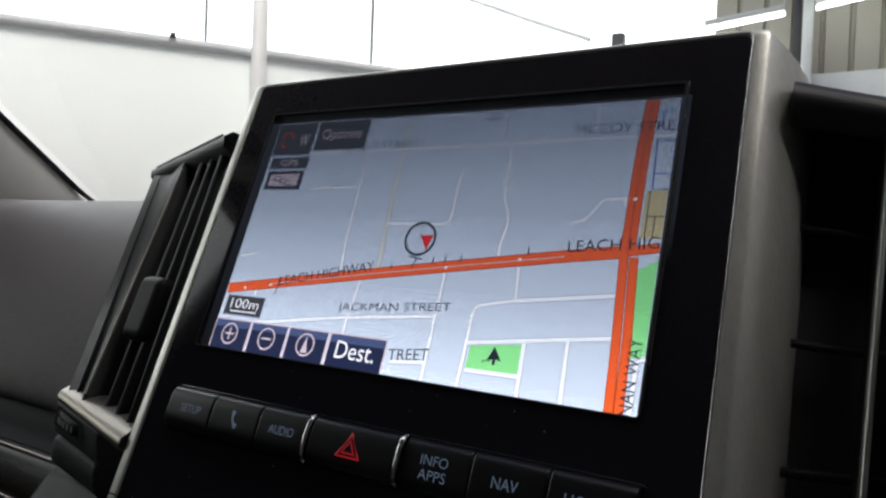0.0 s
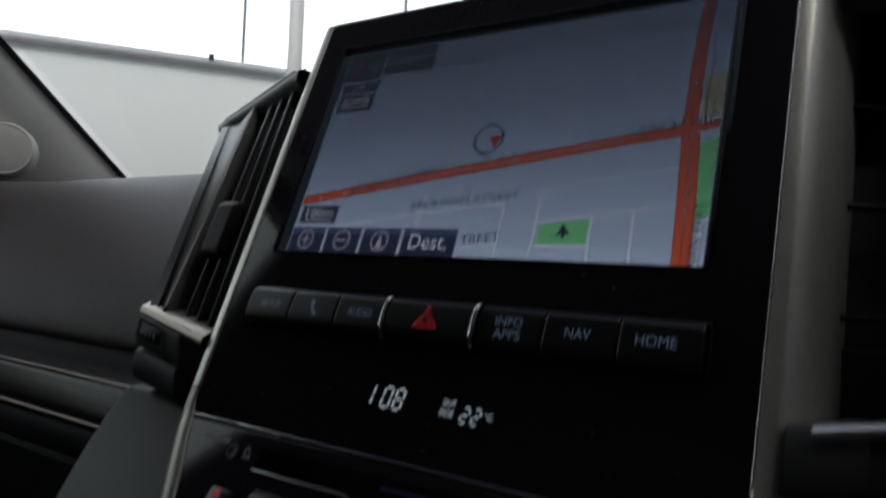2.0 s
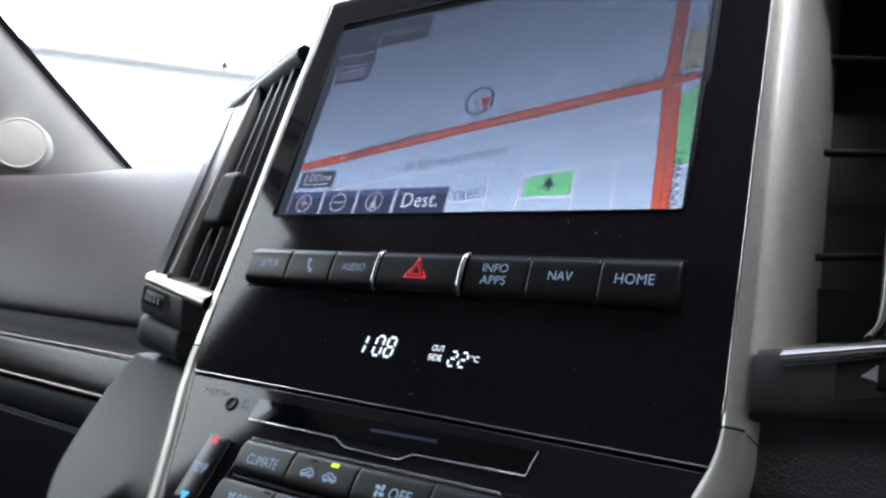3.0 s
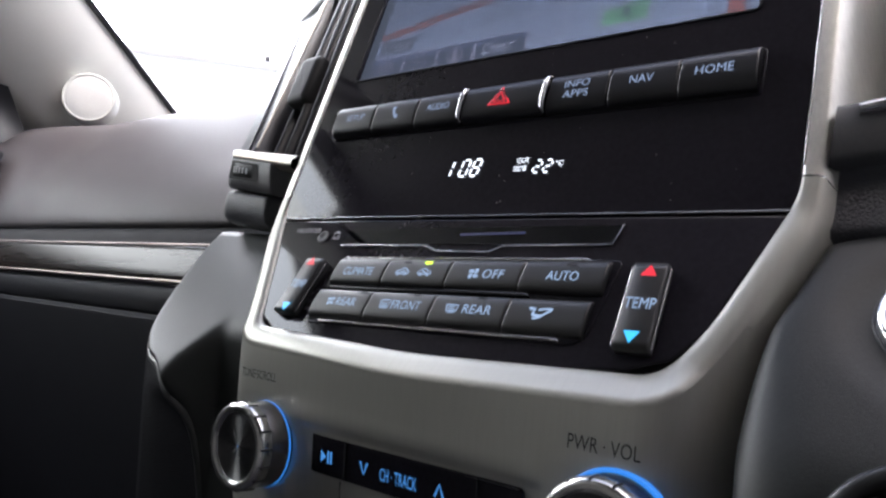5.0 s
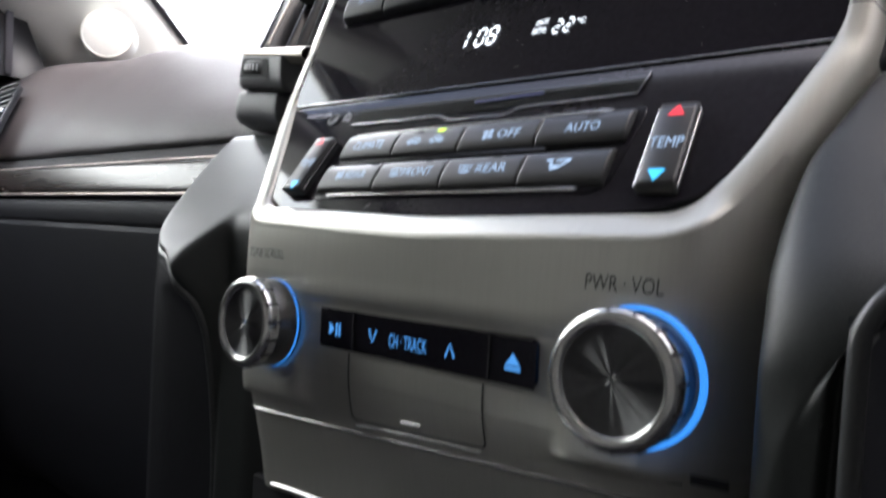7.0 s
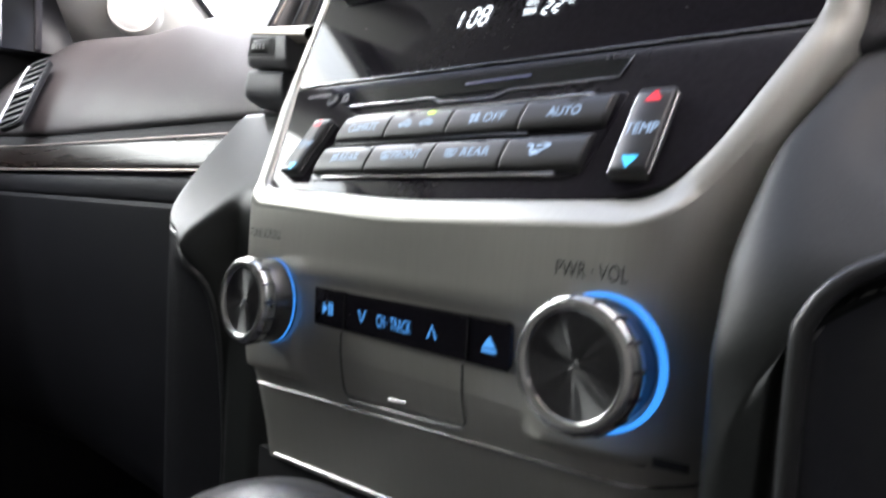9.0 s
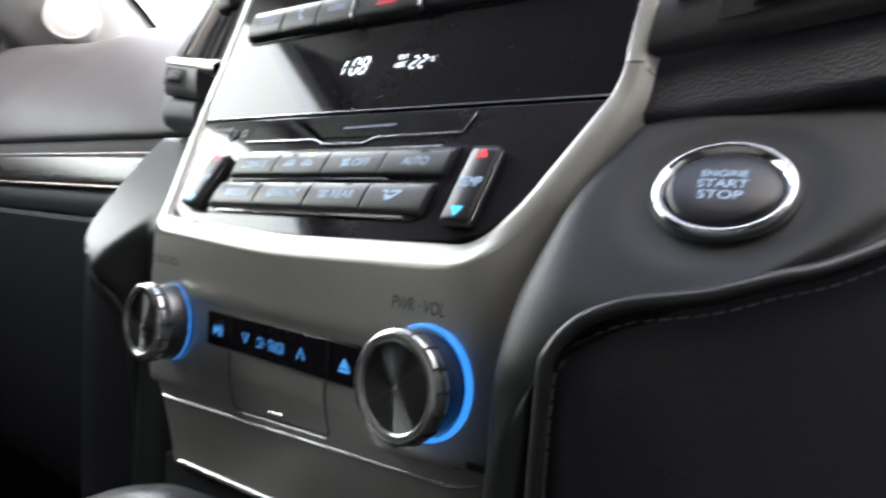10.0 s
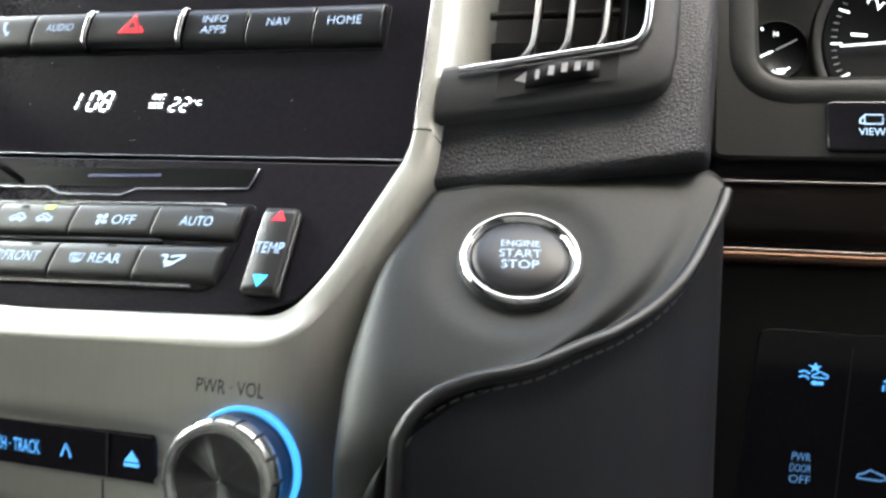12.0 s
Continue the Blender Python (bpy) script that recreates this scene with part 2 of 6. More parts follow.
def lettering(body, cx, cy, w, h, place, height=0.0, spin=0.0, thick=0.0):
    """Flat letters fitted into a box w by h round (cx, cy) of a plane."""
    cu = bpy.data.curves.new("letters", "FONT")
    cu.body, cu.size, cu.align_x, cu.resolution_u = body, 1.0, "CENTER", 3
    cu.space_line = 0.85
    ob = new("letters", cu)
    me = bpy.data.meshes.new_from_object(ob.evaluated_get(bpy.context.evaluated_depsgraph_get()))
    bm = bmesh.new()
    bm.from_mesh(me)
    bpy.data.objects.remove(ob)
    bpy.data.curves.remove(cu)
    bpy.data.meshes.remove(me)
    xs, ys = [v.co.x for v in bm.verts], [v.co.y for v in bm.verts]
    ax, ay, bx, by = min(xs), min(ys), max(xs), max(ys)
    c, s = math.cos(radians(spin)), math.sin(radians(spin))
    for v in bm.verts:
        u, t = ((v.co.x - ax) / (bx - ax) - 0.5) * w, ((v.co.y - ay) / (by - ay) - 0.5) * h
        v.co = place @ Vector((cx + u * c - t * s, cy + u * s + t * c, height))
    return bm


def ribbon(points, width, place, height, bm=None):
    """A flat line of even width on a plane."""
    bm = bm or bmesh.new()
    p = [Vector(q) for q in points]
    rows = []
    for i, q in enumerate(p):
        a, b = p[max(i - 1, 0)], p[min(i + 1, len(p) - 1)]
        t = (b - a).normalized()
        m = Vector((-t.y, t.x)) * width / 2
        rows.append([place @ Vector((*(q + m), height)), place @ Vector((*(q - m), height))])
    return loft(rows, bm)


def polygon(points, place, height, bm=None):
    bm = bm or bmesh.new()
    bm.faces.new([bm.verts.new(place @ Vector((x, y, height))) for x, y in points])
    return bm

# ---- the hall round the car ----
WALL_WHITE = mat("painted_wall", (0.76, 0.79, 0.785), 0.7, vary=0.04, vscale=1.2, bump=0.1, bscale=60)
LEDGE_GREY = mat("ledge_paint", (0.70, 0.71, 0.73), 0.6)
POST_WHITE = mat("post_paint", (0.82, 0.82, 0.82), 0.5)
CONCRETE = mat("hall_floor", (0.30, 0.29, 0.28), 0.5, vary=0.2, vscale=1.5, bump=0.2, bscale=60)
CLADDING = mat("beige_cladding", (0.50, 0.47, 0.40), 0.55, vary=0.08, vscale=3)
STEEL_DARK = mat("dark_steel", (0.06, 0.06, 0.065), 0.5)
TUBE_LIGHT = glow("tube_light", (0.95, 1.0, 0.98), 9.0)

tagged(part("ground", slab(-40, 40, -40, 40, -0.1, 0.0), CONCRETE), "grey sealed concrete floor of the hall", "floor", kind="structure")
WA, WB = Vector((-9.3, -6.63)), Vector((-1.9, 3.97))     # foot of the white wall, far left to ahead
WT = (WB - WA).normalized()
WN = Vector((-WT.y, WT.x))                              # away from the car


def along(d, off, z):
    q = WA + WT * d + WN * off
    return Vector((q.x, q.y, z))


def wall_bar(d0, d1, o0, o1, z0, z1, bm=None):
    bm = bm or bmesh.new()
    v = [bm.verts.new(along(d, o, z)) for z in (z0, z1) for d, o in ((d0, o0), (d1, o0), (d1, o1), (d0, o1))]
    for q in ((3, 2, 1, 0), (4, 5, 6, 7), (0, 1, 5, 4), (1, 2, 6, 5), (2, 3, 7, 6), (3, 0, 4, 7)):
        bm.faces.new([v[i] for i in q])
    return bm


WLEN = (WB - WA).length
tagged(part("wall_west", wall_bar(0, WLEN, 0, 0.12, 0, 2.30), WALL_WHITE), "white painted hall wall under a glazed upper band", "wall", kind="structure")
tagged(part("trim", wall_bar(0, WLEN, -0.02, 0.14, 2.285, 2.335), LEDGE_GREY), "grey ledge along the top of the white wall", "ledge", kind="structure")
DPOST = (Vector((-2.77, 2.755)) - WA).dot(WT)
hp = part("post", wall_bar(DPOST - 0.04, DPOST + 0.04, -0.06, -0.022, 0, 4.2), POST_WHITE)
tagged(hp, "white square steel post before the wall", "post")
for px, py, wd in ((-2.926, 2.53, 0.008), (-2.388, 3.30, 0.008)):
    d = (Vector((px, py)) - WA).dot(WT)
    mu = part("window_mullion", wall_bar(d - wd, d + wd, 0.03, 0.06, 2.335, 4.2), LEDGE_GREY)
    tagged(mu, "thin grey mullion of the hall glazing", "mullion", "hall mullions")
d = (Vector((-3.022, 2.392)) - WA).dot(WT)
tagged(part("junction_box", wall_bar(d - 0.014, d + 0.014, -0.040, -0.022, 2.325, 2.352), STEEL_DARK), "small dark junction box on the ledge", "box")

# daylight behind the glazing: a plain white sky backdrop
DAY = glow("hazy_daylight", (0.94, 0.97, 1.0), 4.2)
tagged(part("backdrop", loft([[Vector((x, y, z)) for x, y in ((-10.5, 0.0), (-9.5, 2), (-6.5, 7.5), (-1.0, 10), (-0.6, 10))] for z in (0.0, 10.0)]), DAY, smooth=0), "plain white hazy daylight outside the hall", "backdrop", kind="structure")

# added glowing sheet out of view, its strength set for side-window reflections
DAY_SIDE = glow("side_glow", (0.95, 1.0, 0.96), 0.3)
tagged(part("backdrop", loft([[Vector((x, y, z)) for x, y in ((-13.0, -8.0), (-12.5, -3.0), (-10.6, -0.1))] for z in (0.0, 10.0)]), DAY_SIDE, smooth=0), "unseen dim glowing backdrop for reflections from the side", "backdrop", kind="structure")

# front side of the hall: ribbed cladding over a pale band, with steel posts and tube lamps
front = thing("cladding_wall", (0.6, 6.1, 2.65), "beige ribbed metal cladding over a pale rail", "wall", kind="structure")
for i in range(16):
    x = -0.98 + i * 0.2
    rib = [(x, 6.10, 2.68), (x + 0.012, 6.06, 2.68), (x + 0.17, 6.06, 2.68), (x + 0.182, 6.10, 2.68), (x + 0.2, 6.10, 2.68)]
    part("panel", loft([[Vector(q) for q in rib], [Vector((q[0], q[1], 4.2)) for q in rib]]), CLADDING, front, smooth=0)
part("rail", slab(-0.98, 3.4, 6.02, 6.12, 2.40, 2.68, bevel=0.01), POST_WHITE, front, "pale horizontal rail")
part("lower_panel", slab(-0.98, 3.4, 6.05, 6.12, 0.0, 2.40), WALL_WHITE, front)
tagged(part("post", slab(-0.385, -0.325, 5.95, 6.01, 0, 4.2, bevel=0.005), STEEL_DARK), "dark steel post before the cladding", "post")
tagged(part("post", slab(-0.318, -0.245, 5.93, 6.0, 0, 4.2, bevel=0.005), POST_WHITE), "white steel post beside the dark one", "post")
tagged(part("post", slab(-1.83, -1.73, 6.0, 6.1, 0, 3.17, bevel=0.005), STEEL_DARK), "short grey post with a wide cap", "post")
for a, b in (((-0.98, 5.7, 3.02), (-0.42, 5.7, 3.07)), ((-0.22, 5.85, 3.13), (1.9, 5.0, 3.13))):
    lamp = thing("tube_lamp", a, "lit fluorescent tube lamp under the hall roof", "lamp", "hall tube lamps")
    part("tube", tube([a, b], 0.018), TUBE_LIGHT, lamp)
    for q in (a, b):
        part("hanger", tube([Vector(q) + Vector((0, 0, 0.04)), Vector((q[0], q[1], 4.21))], 0.006, 6), POST_WHITE, lamp)
    part("housing", tube([Vector(a) + Vector((0, 0, 0.045)), Vector(b) + Vector((0, 0, 0.045))], 0.03, 4), POST_WHITE, lamp)
tagged(part("beam", tube([(-3.6, 6.2, 3.85), (-2.7, 6.2, 3.45), (-2.1, 6.2, 3.2)], 0.03, 4), LEDGE_GREY), "thin sloping roof strut in the bright daylight", "beam")
tagged(part("wall_south", slab(-10, 9, -7.1, -7.0, 0.0, 4.2), WALL_WHITE), "plain white rear wall of the hall", "wall", kind="structure")
# side wall out of view, much darker than the beige cladding
tagged(part("wall_east", slab(3.6, 3.7, -7.0, 6.3, 0.0, 4.2), mat("dark_cladding", (0.16, 0.15, 0.14), 0.6)), "unseen dark side wall of the hall", "wall", kind="structure")
tagged(part("ceiling_hall", slab(-1.1, 3.6, 3.6, 6.3, 4.2, 4.3), STEEL_DARK), "dark underside of the hall roof", "ceiling", kind="structure")

# ---- the cabin shell ----


def ease(a, b, x):
    t = max(0.0, min(1.0, (x - a) / (b - a)))
    return t * t * (3 - 2 * t)


LX, RX, ROOF, BACK = -0.90, 0.98, 1.92, -0.95
# roof lining out of view, coloured dark to cut fill light and reflections
tagged(part("ceiling", slab(LX, RX, BACK, 0.10, ROOF, ROOF + 0.04), HEADLINER), "unseen fabric headliner, darkened to cut fill light", "headliner", kind="structure")
# unseen rear wall, added to keep light from behind off the lower dash
CABIN_BACK = mat("cabin_rear_shade", (0.10, 0.095, 0.09), 0.8)
tagged(part("floor", slab(LX, RX, BACK, 1.2, 0.66, 0.70), GLOVE), "black carpet of the cabin", "floor", kind="structure")
tagged(part("wall_back", slab(LX, RX, BACK - 0.05, BACK, 0.7, ROOF), CABIN_BACK), "unseen wall closing the cabin's rear to shade the dash", "wall", kind="structure")
tagged(part("wall_firewall", slab(LX, RX, 1.2, 1.25, 0.0, 1.36), PLASTIC), "black bulkhead under the dashboard", "wall", kind="structure")
for nm, x0, x1 in (("wall_left", LX - 0.05, LX), ("wall_right", RX, RX + 0.05)):
    # the unseen right sill is raised to block light from that side
    sill = 1.352 if x1 < 0 else 1.68
    bm = slab(x0, x1, BACK, 0.30, 0.7, sill)
    slab(x0, x1, 0.30, 1.2, 0.7, 1.345, bm)
    slab(x0, x1, BACK, -0.32, sill, ROOF, bm)
    slab(x0, x1, -0.32, 0.10, 1.875, ROOF, bm)
    tagged(part(nm, bm, PLASTIC), "black inner side of the cabin with window openings", "door side", kind="structure")
sail = [(0.250, 1.335), (0.343, 1.338), (0.300, 1.440), (0.250, 1.460)]
bm = bmesh.new()
f0 = [bm.verts.new((-0.90, y, z)) for y, z in sail]
f1 = [bm.verts.new((-0.844, y, z)) for y, z in sail]
bm.faces.new(f0)
bm.faces.new(f1[::-1])
for i in range(len(sail)):
    bm.faces.new((f0[i - 1], f0[i], f1[i], f1[i - 1]))
tagged(part("sail_panel", bm, PLASTIC), "black corner panel of the door behind the pillar", "door trim")
tagged(part("window_channel", slab(-0.852, -0.840, 0.287, 0.296, 1.338, 1.442, bevel=0.002), CABIN_GREY), "grey upright channel of the door window", "door trim")

# windscreen pillar, its black glass band and the tweeter
P0, P1 = Vector((-0.947, 0.687, 1.37)), Vector((-0.644, -0.04, 1.811))
Q0 = Vector((-0.885, 0.385, 1.355))
pillar = thing("windscreen_pillar", P0, "cream textured windscreen pillar with a round speaker", "pillar")
rows = []
for i in range(13):
    t = -0.06 + 1.06 * i / 12
    a = P0.lerp(P1, t)
    b = (Q0 + (P1 - P0) * t).lerp(a + Vector((-0.02, -0.05, 0)), 0.9 * ease(0.30, 0.75, t))
    row = []
    for j in range(13):
        s = j / 12
        row.append(a.lerp(b, s) + Vector((0.85, -0.45, 0.1)) * 0.035 * math.sin(math.pi * min(1, s * 1.02)) ** 0.7)
    row.append(b + Vector((-0.06, -0.02, 0)))
    rows.append(row)
part("trim_panel", loft(rows), CREAM, pillar)
foot = lambda t: P0.lerp(P1, t) + Vector((0.035 * max(0.0, (0.07 - t) / 0.1) ** 2, 0, 0))
band = loft([[foot(t), foot(t) + Vector((0.005, 0.006, 0.002)), foot(t) + Vector((0.006, 0.010, 0.0))] for t in (-0.03, -0.01, 0.01, 0.03, 0.05, 0.07, 0.25, 0.5, 0.75, 1.0)])
tagged(part("glass_edge_band", band, BAND), "black ceramic edge band of the windscreen", "windscreen band")
TW = axes((-0.809, 0.399, 1.413), (0.80, -0.60, 0.06))
tw = part("speaker_rim", turned([(0.0345, -0.03), (0.0345, -0.004), (0.0332, -0.0005), (0.0318, 0.0005), (0.0305, -0.0008)], TW), CREAM, pillar, "raised round cream rim")
part("speaker_grille", turned([(0.0305, -0.0008), (0.027, 0.0003), (0.015, 0.0012), (0.0005, 0.0016)], TW), MESH, tw, "pale perforated grille")

# windscreen: thin clear pane from the dash to the roof
G = bpy.data.materials.new("windscreen_glass")
G.use_nodes = True
gn, gl = G.node_tree.nodes, G.node_tree.links
gn.remove(gn["Principled BSDF"])
tr, gs, fr, mx = gn.new("ShaderNodeBsdfTransparent"), gn.new("ShaderNodeBsdfGlossy"), gn.new("ShaderNodeFresnel"), gn.new("ShaderNodeMixShader")
tr.inputs["Color"].default_value = (0.90, 0.93, 0.91, 1)
gs.inputs["Roughness"].default_value = 0.02
fr.inputs["IOR"].default_value = 1.3
gl.new(fr.outputs[0], mx.inputs[0])
gl.new(tr.outputs[0], mx.inputs[1])
gl.new(gs.outputs[0], mx.inputs[2])
gl.new(mx.outputs[0], gn["Material Output"].inputs["Surface"])
rows = []
for i in range(9):
    t = i / 8
    a = P0.lerp(P1, t) + Vector((0.012, 0.02, 0))
    b = Vector((-a.x, a.y, a.z))
    rows.append([a.lerp(b, s / 12) + Vector((0, 0.10 * (1 - (s / 6 - 1) ** 2), 0.02 * (1 - (s / 6 - 1) ** 2))) for s in range(13)])
glass = tagged(part("windscreen", loft(rows), G), "clear curved windscreen over the dashboard", "windscreen", kind="structure")
glass.visible_shadow = False

# ---- passenger side of the dashboard ----


def across(profile, xs, shift=lambda x: 0.0):
    prof = spline(profile, 5)
    return loft([[Vector((x, y + shift(x), z)) for y, z in prof] for x in xs])


XS = [-0.895 + 0.765 * i / 44 for i in range(45)]
out = lambda x: -0.038 * (1 - ease(-0.86, -0.70, x))
dash = thing("dash_pad", (-0.5, 0.5, 1.3), "dark brown grained leather dashboard pad", "dashboard")
part("cushion", across([(0.285, 1.2185), (0.266, 1.2195), (0.2585, 1.2265), (0.272, 1.252), (0.302, 1.289), (0.336, 1.326), (0.366, 1.352),
                        (0.396, 1.3655), (0.44, 1.371), (0.55, 1.375), (0.75, 1.378), (1.2, 1.375)], XS, out), PAD, dash)
part("shadow_gap", across([(0.262, 1.221), (0.255, 1.214), (0.25, 1.206), (0.24, 1.2045)], XS, out), SEAM, dash, "dark recessed joint")
strip = thing("dash_strip", (-0.5, 0.223, 1.19), "glossy dark walnut strip with thin metal lines", "trim strip")
part("inlay", across([(0.238, 1.2050), (0.2320, 1.2040), (0.2283, 1.1985), (0.2248, 1.1915), (0.2222, 1.1850), (0.2225, 1.1820), (0.230, 1.1810)], XS, out), WOOD, strip)
bm = tube([(x, 0.2315 + out(x), 1.2060) for x in XS], 0.0008)
part("upper_line", bm, LINE_METAL, strip, "thin warm satin metallic line")
bm = tube([(x, 0.2225 + out(x), 1.1795) for x in XS], 0.0014)
part("lower_line", bm, LINE_METAL, strip, "warm satin metallic line")
glove = thing("glovebox", (-0.5, 0.23, 1.05), "black grained glovebox door under the strip", "glovebox")
part("upper_edge", across([(0.24, 1.177), (0.226, 1.1755), (0.2215, 1.168), (0.2218, 1.158), (0.2235, 1.1552)], XS, out), GLOVE, glove, "rounded upper edge")
part("lid", across([(0.2235, 1.1545), (0.2220, 1.1520), (0.2225, 1.14), (0.232, 1.05), (0.25, 0.95), (0.29, 0.86), (0.4, 0.80)], XS, out), GLOVE, glove)

# embossed airbag mark
for k in range(6):
    tagged(part("airbag_mark", plate(rrect(-0.0165 + 0.0066 * k, 0, 0.0050, 0.0052, 0.0008, 2), 0.0006, axes((-0.690, 0.2705 - 0.001, 1.2415), (0, -0.84, 0.54))), PAD, dash), "")

# far side air vent
sv = thing("side_air_vent", (-0.83, 0.26, 1.27), "slim upright side air vent with chrome edge", "air vent")
V0, V1 = Vector((-0.731, 0.229, 1.219)), Vector((-0.804, 0.286, 1.320))
SVM = axes(tuple(V0.lerp(V1, 0.5)), (0.20, -0.75, 0.62), tuple(V1 - V0))
part("housing", plate(rrect(0, 0, 0.034, 0.124, 0.010), 0.004, SVM), SEAM, sv)
rim = [SVM @ Vector((x, y, 0.006)) for x, y in rrect(0, 0, 0.034, 0.124, 0.010)]
half = [p for p in rim]
part("rim", tube(half + half[:1], 0.0014), BUTTON, sv, "dark rim")
part("bright_edge", tube([p for p, q in zip(rim, rrect(0, 0, 0.034, 0.124, 0.010)) if q[0] < -0.012], 0.0021), DULL_CHROME, sv, "curved bright metal edge")
for i in range(9):
    y = -0.05 + 0.0125 * i
    bm = plate(rrect(0, y, 0.027, 0.004, 0.001), 0.007, SVM)
    part("slat", bm, PLASTIC, sv)
part("slat_tab", plate(rrect(0, 0.002, 0.030, 0.005, 0.001), 0.0095, SVM), DULL_CHROME, sv, "small bright tab")

# ---- centre stack: planes of its face ----
UY, UZ, US = 0.185, 1.229, 0.41
UP = sheet(UY, UZ, US)
UN = math.hypot(1, US)
FZ = 1.218                                      # the fold between display glass and climate panel
FY = UY + US * (FZ - UZ)
CS = 0.70
LOW = sheet(FY, FZ, CS)
CN = math.hypot(1, CS)


def uz(z):
    return (z - UZ) * UN


def cz(z):
    return (z - FZ) * CN


stack_glass = thing("infotainment_unit", (0, 0.23, 1.23), "glossy black infotainment unit with a lit map screen", "infotainment unit")
edge = [(-0.1195, 1.2185), (0.1195, 1.2185), (0.1195, 1.4235), (-0.1205, 1.4235)]
corner = [(x, uz(z)) for x, z in edge]
outline = rounded(corner, 0.0042)
hole = rounded([(-0.1035, uz(1.2945)), (0.0994, uz(1.2945)), (0.0994, uz(1.4065)), (-0.1035, uz(1.4065))], 0.002)


def holed(outer, inner, thick, place, lip=0.0006, deep=0.006):
    """A plate with an opening: outer rim, face and the walls of the opening."""
    bm = bmesh.new()
    pillow(outer, [(0, -0.004), (0, thick - lip), (lip, thick)], place, bm, cap=False)
    bm.verts.ensure_lookup_table()
    n = len(outer)
    a = list(bm.verts)[-n:]
    area = sum(inner[i - 1][0] * inner[i][1] - inner[i][0] * inner[i - 1][1] for i in range(len(inner)))
    if area < 0:
        inner = inner[::-1]
    b = [bm.verts.new(place @ Vector((x, y, thick))) for x, y in inner]
    c = [bm.verts.new(place @ Vector((x, y, thick - deep))) for x, y in inner]
    ea = [bm.edges.get((a[i - 1], a[i])) or bm.edges.new((a[i - 1], a[i])) for i in range(n)]
    eb = [bm.edges.new((b[i - 1], b[i])) for i in range(len(b))]
    bmesh.ops.triangle_fill(bm, use_beauty=True, edges=ea + eb)
    for i in range(len(b)):
        bm.faces.new((b[i - 1], c[i - 1], c[i], b[i]))
    bmesh.ops.recalc_face_normals(bm, faces=bm.faces)
    return bm


part("glass_fascia", holed(outline, hole, 0.0, UP), PIANO, stack_glass, "glossy black fascia", smooth=30)
rim = [UP @ Vector((x, y, 0.0003)) for x, y in hole]
part("screen_rim", tube(rim + rim[:1], 0.0005, 6), SEAM, stack_glass, "thin dark rim round the screen")
# glint along the rim's right side, laid on as a chrome ribbon
bm = ribbon([(0.1002, uz(1.3100)), (0.1002, uz(1.4065))], 0.0006, UP, 0.0010)
part("rim_glint", bm, DULL_CHROME, stack_glass, "thin bright ribbon as the glint on the screen rim")
part("edge_line", tube([UP @ Vector((0.1196, uz(1.2330 + 0.0189 * k), 0.0004)) for k in range(11)], 0.0003, 6), DULL_CHROME, stack_glass, "thin bright edge of the fascia")

# --- the map screen ---
LS = 0.39
LCD = sheet(0.2351, 1.347, LS)
W2, H2 = 0.0978, 0.0577


def lcdm(name, c, k=1.0):
    return glow(name, c, k * 2.6, 0.5)


MAP_BG = lcdm("map_ground", (0.60, 0.68, 0.80), 1.0)
MAP_ROAD = lcdm("map_road", (0.90, 0.93, 0.98), 1.0)
MAP_ROAD_EDGE = lcdm("map_road_edge", (0.36, 0.40, 0.50), 1.0)
MAP_TAN = lcdm("map_tan", (0.74, 0.72, 0.62), 1.0)
MAP_ORANGE = lcdm("map_orange", (0.86, 0.11, 0.018), 1.0)
MAP_ORANGE_EDGE = lcdm("map_orange_edge", (0.42, 0.05, 0.01), 1.0)
MAP_GREEN = lcdm("map_green", (0.26, 0.75, 0.27), 1.0)
MAP_BEIGE = lcdm("map_beige", (0.62, 0.52, 0.28), 1.0)
MAP_BLUE = lcdm("map_blue_line", (0.05, 0.12, 0.42), 1.0)
MAP_DARK = lcdm("map_text", (0.012, 0.014, 0.028), 1.0)
MAP_NAVY = lcdm("map_button", (0.010, 0.015, 0.050), 1.0)
MAP_NAVY_TOP = lcdm("map_button_top", (0.055, 0.080, 0.18), 1.0)
MAP_GREY = lcdm("map_scale_box", (0.035, 0.035, 0.045), 1.0)
MAP_WHITE = lcdm("map_white", (0.92, 0.92, 0.95), 1.0)
MAP_RED = lcdm("map_red", (0.75, 0.012, 0.012), 1.0)
MAP_PINK = lcdm("map_pink", (0.62, 0.50, 0.54), 1.0)

part("screen_backing", plate(rrect(-0.001, 0, 0.214, 0.134, 0.002), 0.0, LCD @ Matrix.Translation((0, 0, -0.0012))), SEAM, stack_glass, "black backing round the screen")
screen = part("screen", polygon([(-W2, -H2), (W2, -H2), (W2, H2), (-W2, H2)], LCD, 0.0), MAP_BG, stack_glass, "lit navigation map with street names", smooth=0)


def mm(points):
    return [(x / 1000, y / 1000) for x, y in points]


def road(points, width, material=MAP_ROAD, edge=MAP_ROAD_EDGE, level=0.0002):
    pts = mm(points)
    if edge:
        part("road_edge", ribbon(pts, width + 0.0007, LCD, level - 0.00008), edge, screen, smooth=0)
    part("road", ribbon(pts, width, LCD, level), material, screen, smooth=0)


